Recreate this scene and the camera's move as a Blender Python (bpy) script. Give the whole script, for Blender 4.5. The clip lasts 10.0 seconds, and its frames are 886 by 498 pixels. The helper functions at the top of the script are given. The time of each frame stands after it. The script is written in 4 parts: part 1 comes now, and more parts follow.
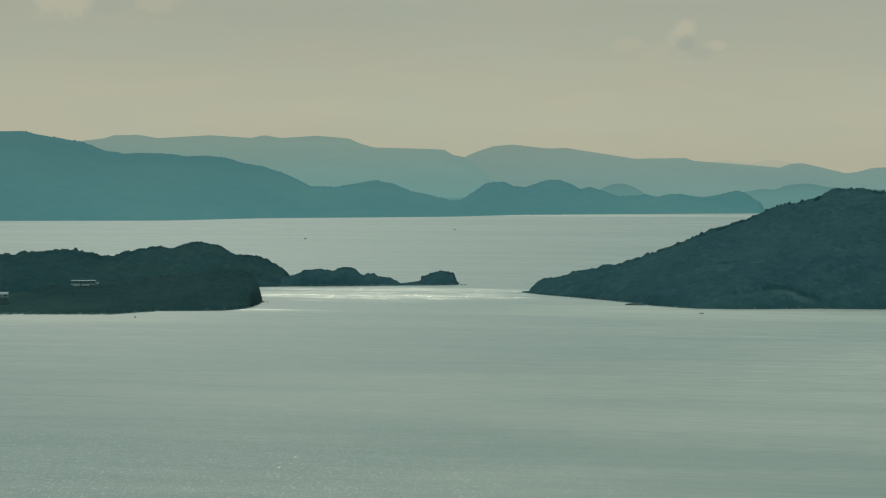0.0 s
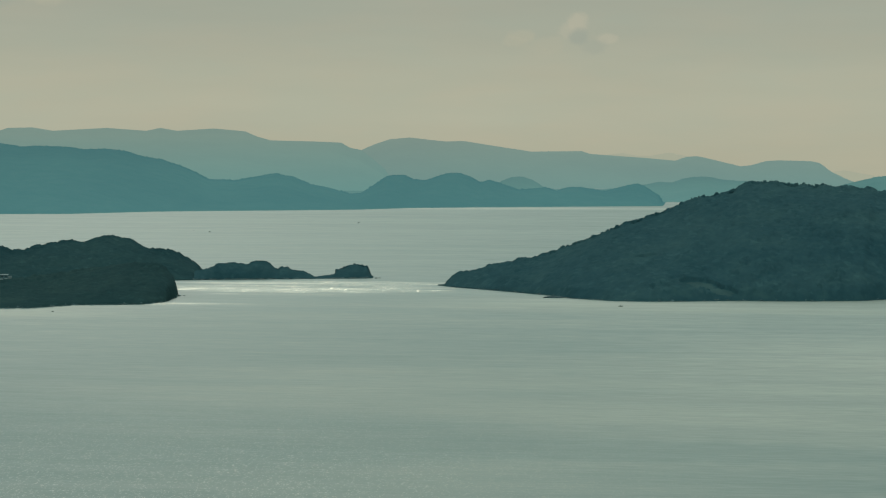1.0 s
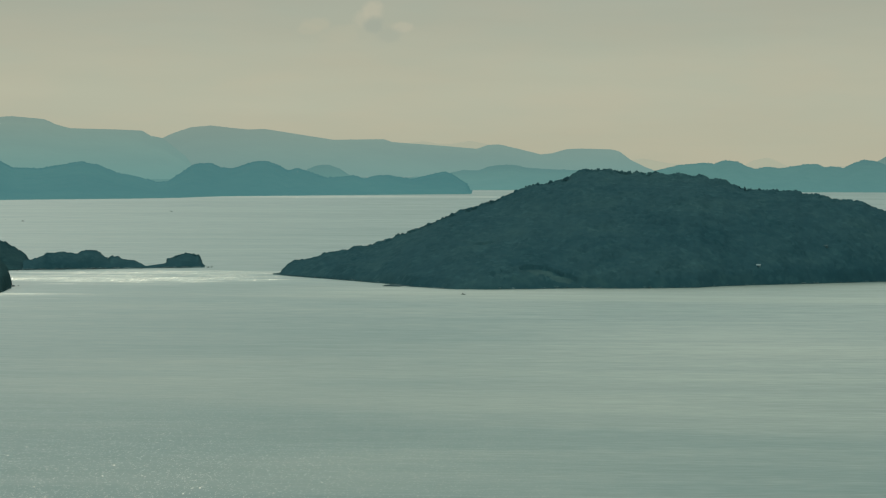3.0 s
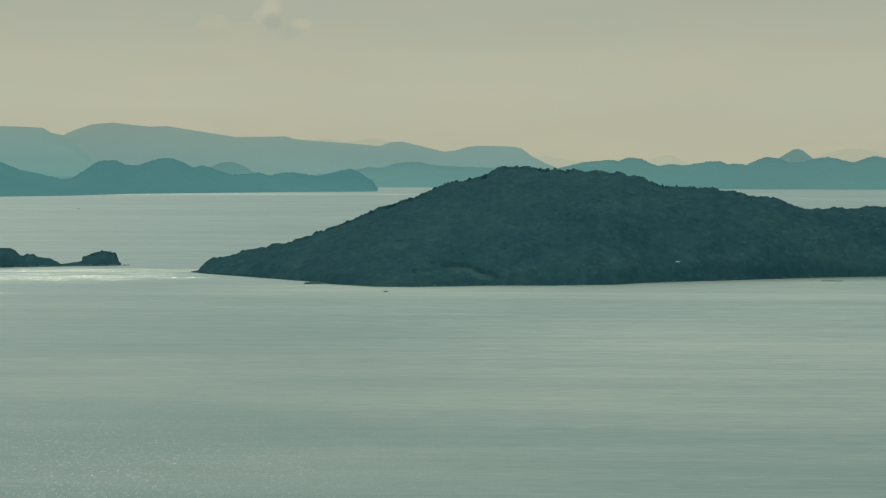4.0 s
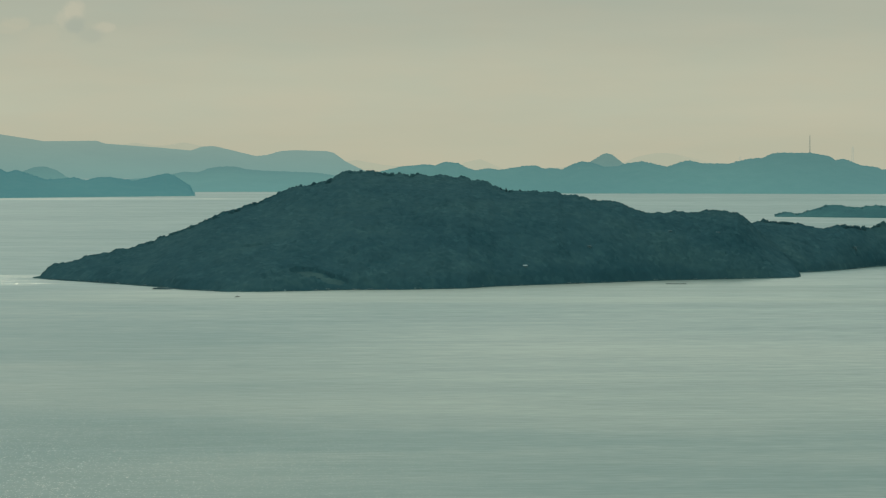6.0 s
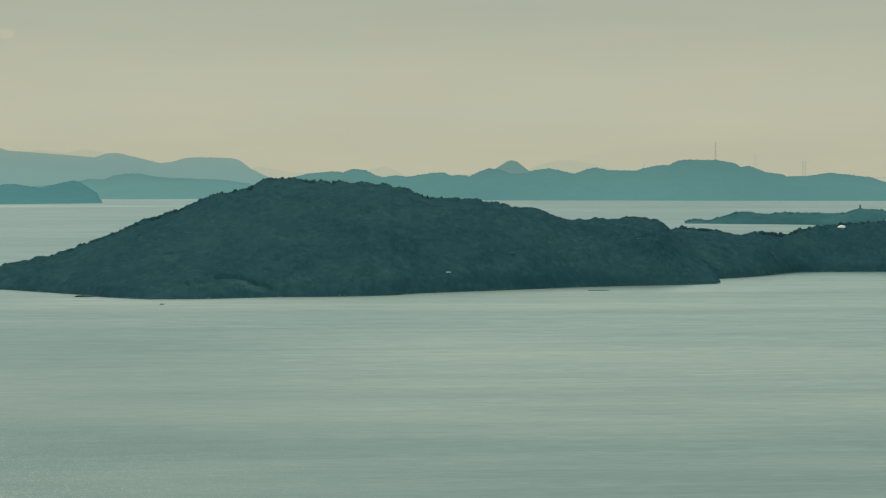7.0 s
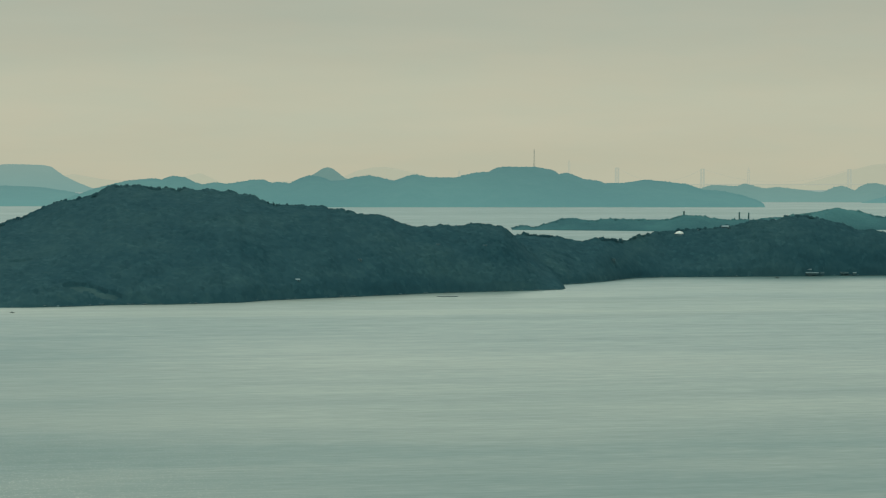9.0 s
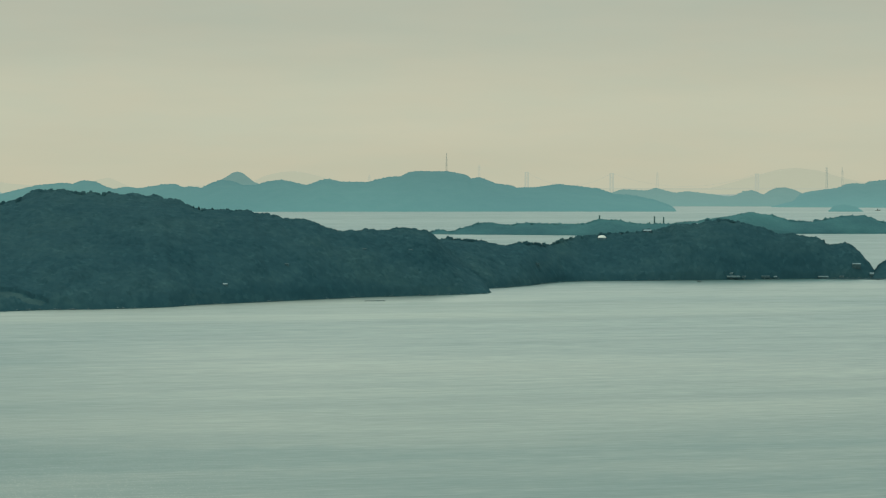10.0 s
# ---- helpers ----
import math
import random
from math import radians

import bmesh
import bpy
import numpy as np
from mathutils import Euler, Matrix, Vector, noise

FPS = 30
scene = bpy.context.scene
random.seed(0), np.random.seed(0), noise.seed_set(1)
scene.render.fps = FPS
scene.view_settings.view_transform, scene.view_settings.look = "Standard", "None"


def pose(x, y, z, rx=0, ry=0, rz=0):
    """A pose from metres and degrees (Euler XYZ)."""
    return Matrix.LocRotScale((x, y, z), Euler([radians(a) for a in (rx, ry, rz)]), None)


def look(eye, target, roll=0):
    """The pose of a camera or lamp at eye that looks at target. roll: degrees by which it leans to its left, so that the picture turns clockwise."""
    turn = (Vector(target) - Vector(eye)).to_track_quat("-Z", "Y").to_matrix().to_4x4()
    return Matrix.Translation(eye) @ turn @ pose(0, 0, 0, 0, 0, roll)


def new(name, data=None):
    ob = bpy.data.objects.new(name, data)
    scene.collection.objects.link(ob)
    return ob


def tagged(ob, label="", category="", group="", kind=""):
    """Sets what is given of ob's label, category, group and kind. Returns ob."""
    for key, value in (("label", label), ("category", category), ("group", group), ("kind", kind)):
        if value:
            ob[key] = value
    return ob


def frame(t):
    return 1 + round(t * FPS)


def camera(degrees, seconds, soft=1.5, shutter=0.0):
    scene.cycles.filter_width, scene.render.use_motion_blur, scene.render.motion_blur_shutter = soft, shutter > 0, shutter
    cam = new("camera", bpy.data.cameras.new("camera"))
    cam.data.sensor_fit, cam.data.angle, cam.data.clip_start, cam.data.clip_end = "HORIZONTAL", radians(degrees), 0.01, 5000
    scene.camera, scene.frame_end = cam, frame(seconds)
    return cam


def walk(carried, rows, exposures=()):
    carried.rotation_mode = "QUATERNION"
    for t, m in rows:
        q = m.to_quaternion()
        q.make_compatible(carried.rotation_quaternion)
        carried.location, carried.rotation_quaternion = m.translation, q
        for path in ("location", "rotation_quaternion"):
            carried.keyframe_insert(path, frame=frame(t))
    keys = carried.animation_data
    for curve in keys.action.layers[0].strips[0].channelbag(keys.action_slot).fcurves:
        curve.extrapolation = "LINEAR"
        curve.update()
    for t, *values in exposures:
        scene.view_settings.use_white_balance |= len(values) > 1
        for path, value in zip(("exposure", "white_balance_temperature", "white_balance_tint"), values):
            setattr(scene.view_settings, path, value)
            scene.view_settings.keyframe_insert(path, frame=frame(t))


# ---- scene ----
cam = camera(22.0, 10.0, soft=1.2)
EYE = 40.1
# seconds, x, yaw, pitch: a slow drift to the left while the camera turns to the right
ROWS = [
    (0.0, 34.00, 12.752, -1.902),
    (0.5, 30.18, 11.375, -1.968),
    (1.0, 26.31, 10.069, -2.079),
    (1.5, 22.64, 8.743, -2.169),
    (2.0, 19.21, 7.507, -2.278),
    (2.5, 15.98, 6.221, -2.329),
    (4.0, 6.27, 2.408, -2.445),
    (4.5, 3.03, 1.184, -2.446),
    (5.0, 0.00, 0.000, -2.460),
    (5.5, -3.39, -1.234, -2.420),
    (7.0, -13.56, -4.935, -2.159),
    (7.5, -16.65, -6.160, -2.101),
    (8.0, -19.65, -7.323, -2.054),
    (8.5, -22.94, -8.541, -2.020),
    (9.0, -26.11, -9.723, -1.985),
    (9.5, -29.22, -10.873, -1.917),
    (10.0, -32.65, -12.063, -1.874),
]
walk(cam, [(t, pose(x, 0, EYE, 90 + pitch, 0, yaw)) for t, x, yaw, pitch in ROWS],
     exposures=[(0.0, -0.02), (0.5, -0.06), (1.5, -0.02), (2.0, 0.01), (2.5, 0.03), (4.5, 0.09), (5.5, 0.125), (7.0, 0.155), (8.5, 0.155), (10.0, 0.29)])

# ---- world and sun ----
SUN_BEARING, SUN_HEIGHT = -23.0, 45.0


def socket(node, name, value):
    node.inputs[name].default_value = value


def make_world():
    world = bpy.data.worlds.new("hazy_sky")
    scene.world = world
    world.use_nodes = True
    n, l = world.node_tree.nodes, world.node_tree.links
    n.clear()
    out = n.new("ShaderNodeOutputWorld")
    bg = n.new("ShaderNodeBackground")
    l.new(bg.outputs[0], out.inputs[0])
    sky = n.new("ShaderNodeTexSky")
    sky.sky_type, sky.sun_disc = "NISHITA", False
    sky.sun_elevation, sky.sun_rotation = radians(SUN_HEIGHT), radians(SUN_BEARING)
    sky.dust_density, sky.air_density = 3.0, 1.2
    dim = n.new("ShaderNodeVectorMath")
    dim.operation = "SCALE"
    l.new(sky.outputs[0], dim.inputs[0])
    socket(dim, "Scale", 0.06)
    co = n.new("ShaderNodeTexCoord")
    sep = n.new("ShaderNodeSeparateXYZ")
    l.new(co.outputs["Generated"], sep.inputs[0])
    # haze: warm low down, an unseen bright belt added to light water, blue-green overhead
    ramp = n.new("ShaderNodeValToRGB")
    ramp.color_ramp.interpolation = "EASE"
    stops = [(0.0, (0.45, 0.44, 0.33)), (0.025, (0.45, 0.452, 0.347)), (0.075, (0.375, 0.395, 0.32)),
             (0.11, (0.70, 0.70, 0.56)), (0.16, (0.93, 0.93, 0.74)), (0.40, (0.92, 1.06, 0.93)), (1.0, (0.45, 0.83, 0.90))]
    el = ramp.color_ramp.elements
    while len(el) < len(stops):
        el.new(0.5)
    for e, (p, c) in zip(el, stops):
        e.position, e.color = p, (*c, 1)
    l.new(sep.outputs["Z"], ramp.inputs[0])
    mix = n.new("ShaderNodeMix")
    mix.data_type = "RGBA"
    socket(mix, 0, 0.97)
    l.new(dim.outputs[0], mix.inputs[6])
    l.new(ramp.outputs[0], mix.inputs[7])
    # thin streaked cloud
    stretch = n.new("ShaderNodeMapping")
    socket(stretch, "Scale", (5.0, 5.0, 42.0))
    l.new(co.outputs["Generated"], stretch.inputs[0])
    veil = n.new("ShaderNodeTexNoise")
    socket(veil, "Scale", 1.6), socket(veil, "Detail", 5.0), socket(veil, "Roughness", 0.55)
    l.new(stretch.outputs[0], veil.inputs["Vector"])
    amount = n.new("ShaderNodeMapRange")
    socket(amount, 1, 0.3), socket(amount, 2, 0.75), socket(amount, 3, 0.98), socket(amount, 4, 1.022)
    l.new(veil.outputs[0], amount.inputs[0])
    times = n.new("ShaderNodeVectorMath")
    times.operation = "SCALE"
    l.new(mix.outputs[2], times.inputs[0])
    l.new(amount.outputs[0], times.inputs["Scale"])
    drift = n.new("ShaderNodeTexNoise")
    socket(drift, "Scale", 5.0), socket(drift, "Detail", 4.0), socket(drift, "Roughness", 0.55)
    broad = n.new("ShaderNodeMapping")
    socket(broad, "Scale", (4.0, 4.0, 14.0))
    l.new(co.outputs["Generated"], broad.inputs[0])
    l.new(broad.outputs[0], drift.inputs["Vector"])
    hue = n.new("ShaderNodeValToRGB")
    for e, (p, c) in zip(hue.color_ramp.elements, ((0.32, (0.965, 1.0, 1.0)), (0.68, (1.01, 1.0, 0.985)))):
        e.position, e.color = p, (*c, 1)
    l.new(drift.outputs[0], hue.inputs[0])
    tint = n.new("ShaderNodeVectorMath")
    tint.operation = "MULTIPLY"
    l.new(times.outputs[0], tint.inputs[0])
    l.new(hue.outputs[0], tint.inputs[1])
    last = tint.outputs[0]
    # small puffs of cumulus low in the sky, pale heads and grey undersides
    pale, warm, grey = (0.468, 0.455, 0.35), (0.44, 0.435, 0.33), (0.352, 0.382, 0.313)
    for bearing, height, size, squash, colour, depth in (
            (-7.45, 3.05, 0.5, 1.9, warm, 0.4), (-8.05, 3.28, 0.34, 2.0, warm, 0.55), (-8.35, 3.12, 0.26, 1.8, warm, 0.45), (-6.72, 3.55, 0.27, 1.0, pale, 0.75),
            (-6.95, 3.38, 0.26, 1.2, pale, 0.45), (-5.95, 3.18, 0.27, 2.0, pale, 0.6), (-6.67, 3.25, 0.27, 1.2, grey, 0.85), (-6.3, 2.98, 0.36, 1.9, grey, 0.45),
            (-22.3, 4.35, 0.8, 1.5, pale, 0.7), (-21.1, 4.1, 0.4, 1.8, grey, 0.5), (-19.9, 4.3, 0.6, 1.8, warm, 0.6)):
        b, e = radians(bearing), radians(height)
        at = n.new("ShaderNodeVectorMath")
        at.operation = "SUBTRACT"
        l.new(co.outputs["Generated"], at.inputs[0])
        at.inputs[1].default_value = (math.sin(b) * math.cos(e), math.cos(b) * math.cos(e), math.sin(e))
        flat = n.new("ShaderNodeVectorMath")
        flat.operation = "MULTIPLY"
        l.new(at.outputs[0], flat.inputs[0])
        flat.inputs[1].default_value = (1.0, 1.0, squash)
        wob = n.new("ShaderNodeTexNoise")
        socket(wob, "Scale", 130.0), socket(wob, "Detail", 5.0), socket(wob, "Roughness", 0.6)
        l.new(co.outputs["Generated"], wob.inputs["Vector"])
        ln = n.new("ShaderNodeVectorMath")
        ln.operation = "LENGTH"
        l.new(flat.outputs[0], ln.inputs[0])
        add = n.new("ShaderNodeMath")
        add.operation = "MULTIPLY_ADD"
        l.new(wob.outputs[0], add.inputs[0])
        add.inputs[1].default_value = radians(size) * 1.7
        l.new(ln.outputs["Value"], add.inputs[2])
        fade = n.new("ShaderNodeMapRange")
        fade.interpolation_type = "SMOOTHSTEP"
        r = radians(size)
        socket(fade, 1, r * 2.15), socket(fade, 2, r * 1.35), socket(fade, 3, 0.0), socket(fade, 4, depth)
        l.new(add.outputs[0], fade.inputs[0])
        puff = n.new("ShaderNodeMix")
        puff.data_type = "RGBA"
        l.new(fade.outputs[0], puff.inputs[0])
        l.new(last, puff.inputs[6])
        puff.inputs[7].default_value = (*colour, 1)
        last = puff.outputs[2]
    l.new(last, bg.inputs[0])
    socket(bg, "Strength", 1.0)


make_world()
sun_data = bpy.data.lights.new("sun", "SUN")
sun_data.energy, sun_data.angle, sun_data.color = 0.6, radians(2.0), (1.0, 0.92, 0.78)
sun = new("sun", sun_data)
b, e = radians(SUN_BEARING), radians(SUN_HEIGHT)
sun.matrix_world = look((3000 * math.sin(b) * math.cos(e), 3000 * math.cos(b) * math.cos(e), 3000 * math.sin(e)), (0, 0, 0))


# ---- materials ----
def material(name):
    m = bpy.data.materials.new(name)
    m.use_nodes = True
    n = m.node_tree.nodes
    return m, n, m.node_tree.links, n["Principled BSDF"]


def noise_node(n, l, scale, detail=4.0, rough=0.6, stretch=None):
    co = n.new("ShaderNodeTexCoord")
    tex = n.new("ShaderNodeTexNoise")
    socket(tex, "Scale", scale), socket(tex, "Detail", detail), socket(tex, "Roughness", rough)
    if stretch:
        mp = n.new("ShaderNodeMapping")
        socket(mp, "Scale", stretch)
        l.new(co.outputs["Object"], mp.inputs[0])
        l.new(mp.outputs[0], tex.inputs["Vector"])
    else:
        l.new(co.outputs["Object"], tex.inputs["Vector"])
    return tex


def ramp_node(n, l, source, stops):
    r = n.new("ShaderNodeValToRGB")
    el = r.color_ramp.elements
    while len(el) < len(stops):
        el.new(0.5)
    for e, (p, c) in zip(el, stops):
        e.position, e.color = p, (*c, 1)
    l.new(source, r.inputs[0])
    return r


def mix_node(n, l, kind, factor, a, b):
    m = n.new("ShaderNodeMix")
    m.data_type, m.blend_type = "RGBA", kind
    if isinstance(factor, float):
        socket(m, 0, factor)
    else:
        l.new(factor, m.inputs[0])
    for k, v in ((6, a), (7, b)):
        if isinstance(v, tuple):
            m.inputs[k].default_value = (*v, 1)
        else:
            l.new(v, m.inputs[k])
    return m.outputs[2]


def leafy_normal(n, l, source, p):
    """Leaves in a crown face many ways, so that it is shaded more softly than a solid ball."""
    part_of = n.new("ShaderNodeVectorMath")
    part_of.operation = "SCALE"
    l.new(source, part_of.inputs[0])
    socket(part_of, "Scale", 0.26)
    add = n.new("ShaderNodeVectorMath")
    add.operation = "ADD"
    l.new(part_of.outputs[0], add.inputs[0])
    add.inputs[1].default_value = (0.0, -0.2, 0.5)
    unit = n.new("ShaderNodeVectorMath")
    unit.operation = "NORMALIZE"
    l.new(add.outputs[0], unit.inputs[0])
    l.new(unit.outputs[0], p.inputs["Normal"])


def woodland(name, dark, light, grain, patch, bump=0.6, glow=None, thin=45.0, low=(1.08, 1.12, 1.12), high=(0.95, 0.93, 0.93)):
    """Wooded ground: two scales of colour, relief from the crowns. glow: haze of the far distance, painted as emission.
    """
    m, n, l, p = material(name)
    fine = noise_node(n, l, grain, 5.0, 0.65)
    broad = noise_node(n, l, patch, 3.0, 0.55)
    c1 = ramp_node(n, l, fine.outputs[0], [(0.3, dark), (0.7, light)])
    c2 = ramp_node(n, l, broad.outputs[0], [(0.3, (0.65, 0.68, 0.70)), (0.7, (1.2, 1.15, 1.05))])
    l.new(mix_node(n, l, "MULTIPLY", 1.0, c1.outputs[0], c2.outputs[0]), p.inputs["Base Color"])
    b = n.new("ShaderNodeBump")
    socket(b, "Strength", bump), socket(b, "Distance", 0.6 / grain)
    l.new(fine.outputs[0], b.inputs["Height"])
    leafy_normal(n, l, b.outputs[0], p)
    socket(p, "Roughness", 0.95), socket(p, "Specular IOR Level", 0.03)
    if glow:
        # haze painted as emission, thicker low over the water
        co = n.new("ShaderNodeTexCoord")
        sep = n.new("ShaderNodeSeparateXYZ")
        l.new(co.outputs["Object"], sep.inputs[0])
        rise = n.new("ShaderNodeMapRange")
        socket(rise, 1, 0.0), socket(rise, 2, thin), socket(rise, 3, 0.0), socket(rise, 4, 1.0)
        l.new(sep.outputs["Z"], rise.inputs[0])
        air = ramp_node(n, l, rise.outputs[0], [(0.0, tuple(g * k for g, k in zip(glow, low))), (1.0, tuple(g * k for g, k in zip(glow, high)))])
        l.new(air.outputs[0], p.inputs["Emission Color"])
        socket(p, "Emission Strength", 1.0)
    return m


def crown_material(name, dark, light):
    """Foliage: each tree has its own tone, over drifts of olive scrub and dark evergreen wood."""
    m, n, l, p = material(name)
    co = n.new("ShaderNodeTexCoord")
    flat = n.new("ShaderNodeMapping")
    socket(flat, "Scale", (0.75, 0.75, 0.25))
    l.new(co.outputs["Object"], flat.inputs[0])
    trees = n.new("ShaderNodeTexVoronoi")
    socket(trees, "Scale", 1.0)
    l.new(flat.outputs[0], trees.inputs["Vector"])
    one = n.new("ShaderNodeSeparateColor")
    l.new(trees.outputs["Color"], one.inputs[0])
    r = ramp_node(n, l, one.outputs[0], [(0.0, tuple(c * 0.9 for c in dark)), (0.55, dark), (0.9, light), (1.0, tuple(c * 1.14 for c in light))])
    broad = noise_node(n, l, 1.0, 4.0, 0.55, (0.035, 0.03, 0.10))
    c2 = ramp_node(n, l, broad.outputs[0], [(0.30, (0.74, 0.86, 0.90)), (0.46, (0.92, 0.97, 0.99)), (0.58, (1.06, 1.04, 1.03)), (0.74, (1.26, 1.15, 1.08))])
    clump = noise_node(n, l, 1.0, 3.0, 0.6, (0.22, 0.12, 0.30))
    c3 = ramp_node(n, l, clump.outputs[0], [(0.3, (0.84, 0.89, 0.90)), (0.52, (0.98, 0.99, 1.0)), (0.72, (1.15, 1.10, 1.06))])
    tone = mix_node(n, l, "MULTIPLY", 1.0, r.outputs[0], c2.outputs[0])
    l.new(mix_node(n, l, "MULTIPLY", 1.0, tone, c3.outputs[0]), p.inputs["Base Color"])
    fine = noise_node(n, l, 2.2, 4.0, 0.7)
    b = n.new("ShaderNodeBump")
    socket(b, "Strength", 0.5), socket(b, "Distance", 0.3)
    l.new(fine.outputs[0], b.inputs["Height"])
    leafy_normal(n, l, b.outputs[0], p)
    socket(p, "Roughness", 0.95), socket(p, "Specular IOR Level", 0.03)
    return m


def plain(name, colour, rough=0.7, metal=0.0, grain=3.0, amount=0.25, glow=None):
    m, n, l, p = material(name)
    t = noise_node(n, l, grain, 5.0, 0.6)
    lo = tuple(c * (1 - amount) for c in colour)
    hi = tuple(min(1.0, c * (1 + amount)) for c in colour)
    r = ramp_node(n, l, t.outputs[0], [(0.3, lo), (0.7, hi)])
    l.new(r.outputs[0], p.inputs["Base Color"])
    socket(p, "Roughness", rough), socket(p, "Metallic", metal)
    socket(p, "Specular IOR Level", 0.08 if rough >= 0.7 else 0.5)
    if glow:
        socket(p, "Emission Color", (*glow, 1)), socket(p, "Emission Strength", 1.0)
    return m


def math_node(n, l, kind, a, b=None, c=None):
    m = n.new("ShaderNodeMath")
    m.operation = kind
    for k, v in enumerate((a, b, c)):
        if isinstance(v, (int, float)):
            m.inputs[k].default_value = v
        elif v is not None:
            l.new(v, m.inputs[k])
    return m.outputs[0]


def span(n, l, source, a, b, c, d, soft=False):
    m = n.new("ShaderNodeMapRange")
    if soft:
        m.interpolation_type = "SMOOTHSTEP"
    for k, v in enumerate((a, b, c, d)):
        m.inputs[k + 1].default_value = v
    l.new(source, m.inputs[0])
    return m.outputs[0]


def water_material():
    """Sea: rough gloss with slicks, and small tilted facets that catch the sun."""
    m, n, l, p = material("sea_water")
    socket(p, "IOR", 1.47)
    # slicks grow longer and broader out to sea
    co = n.new("ShaderNodeTexCoord")
    at = n.new("ShaderNodeSeparateXYZ")
    l.new(co.outputs["Object"], at.inputs[0])
    out = math_node(n, l, "MAXIMUM", at.outputs[1], 60.0)
    lay = n.new("ShaderNodeCombineXYZ")
    l.new(math_node(n, l, "DIVIDE", at.outputs[0], out), lay.inputs[0])
    l.new(math_node(n, l, "LOGARITHM", out, 2.71828), lay.inputs[1])

    def slick(scale, detail, rough):
        mp = n.new("ShaderNodeMapping")
        socket(mp, "Scale", scale)
        l.new(lay.outputs[0], mp.inputs[0])
        t = n.new("ShaderNodeTexNoise")
        socket(t, "Scale", 1.0), socket(t, "Detail", detail), socket(t, "Roughness", rough)
        l.new(mp.outputs[0], t.inputs["Vector"])
        return t

    streak = slick((4.0, 20.0, 1.0), 2.8, 0.55)
    wide = slick((2.5, 6.0, 1.0), 3.0, 0.5)
    fine = slick((7.0, 75.0, 1.0), 3.0, 0.6)
    ripple = slick((60.0, 260.0, 1.0), 2.0, 0.6)
    both = math_node(n, l, "MULTIPLY_ADD", streak.outputs[0], 0.5, math_node(n, l, "MULTIPLY", wide.outputs[0], 0.48))
    both = math_node(n, l, "MULTIPLY_ADD", fine.outputs[0], 0.52, both)
    both = math_node(n, l, "ADD", math_node(n, l, "MULTIPLY_ADD", ripple.outputs[0], 0.8, both), -0.30)
    calm = span(n, l, at.outputs[1], 300.0, 520.0, 0.42, 0.33, True)
    breeze = span(n, l, math_node(n, l, "DIVIDE", at.outputs[0], out), -0.14, 0.07, 0.10, 0.0, True)
    breeze = math_node(n, l, "MULTIPLY", breeze, span(n, l, at.outputs[1], 480.0, 760.0, 1.0, 0.0))
    l.new(math_node(n, l, "MAXIMUM", 0.31, math_node(n, l, "ADD", breeze, math_node(n, l, "ADD", calm, span(n, l, both, 0.6, 1.1, -0.05, 0.05)))), p.inputs["Roughness"])
    tone = ramp_node(n, l, wide.outputs[0], [(0.3, (0.044, 0.104, 0.102)), (0.7, (0.058, 0.116, 0.110))])
    l.new(tone.outputs[0], p.inputs["Base Color"])
    # at a low angle only the near sides of the waves show
    lean = n.new("ShaderNodeVectorMath")
    lean.operation = "ADD"
    lean.inputs[0].default_value = (0.0, 0.0, 1.0)
    steep = n.new("ShaderNodeCombineXYZ")
    ruffle = span(n, l, both, 0.62, 1.08, 0.022, -0.029)
    l.new(math_node(n, l, "ADD", ruffle, math_node(n, l, "ADD", span(n, l, at.outputs[1], 330.0, 560.0, -0.06, -0.10, True), span(n, l, at.outputs[1], 560.0, 680.0, 0.0, -0.06, True))), steep.inputs[1])
    l.new(steep.outputs[0], lean.inputs[1])
    slope = n.new("ShaderNodeVectorMath")
    slope.operation = "NORMALIZE"
    l.new(lean.outputs[0], slope.inputs[0])
    l.new(slope.outputs[0], p.inputs["Normal"])
    # facets: small ones in the foreground, wider ones in the glittering strip
    def facets(scale, roughness, colour):
        mp = n.new("ShaderNodeMapping")
        socket(mp, "Scale", scale)
        l.new(co.outputs["Object"], mp.inputs[0])
        cell = n.new("ShaderNodeTexVoronoi")
        socket(cell, "Scale", 1.0)
        l.new(mp.outputs[0], cell.inputs["Vector"])
        sep = n.new("ShaderNodeSeparateColor")
        l.new(cell.outputs["Color"], sep.inputs[0])
        tilt = n.new("ShaderNodeCombineXYZ")
        l.new(math_node(n, l, "MULTIPLY_ADD", sep.outputs[0], 0.7, -0.35), tilt.inputs[0])
        l.new(math_node(n, l, "MULTIPLY_ADD", sep.outputs[1], 1.3, -0.65), tilt.inputs[1])
        tilt.inputs[2].default_value = 1.0
        unit = n.new("ShaderNodeVectorMath")
        unit.operation = "NORMALIZE"
        l.new(tilt.outputs[0], unit.inputs[0])
        shine = n.new("ShaderNodeBsdfGlossy")
        socket(shine, "Roughness", roughness), socket(shine, "Color", (colour, colour * 0.95, colour * 0.84, 1))
        l.new(unit.outputs[0], shine.inputs["Normal"])
        return shine, sep.outputs[2]

    shine, chance = facets((8.0, 2.6, 1.0), 0.3, 0.8)
    wide_shine, _ = facets((2.0, 0.45, 1.0), 0.37, 0.95)
    # ruffled patches: the sheltered strip by the islets and the open water of the foreground

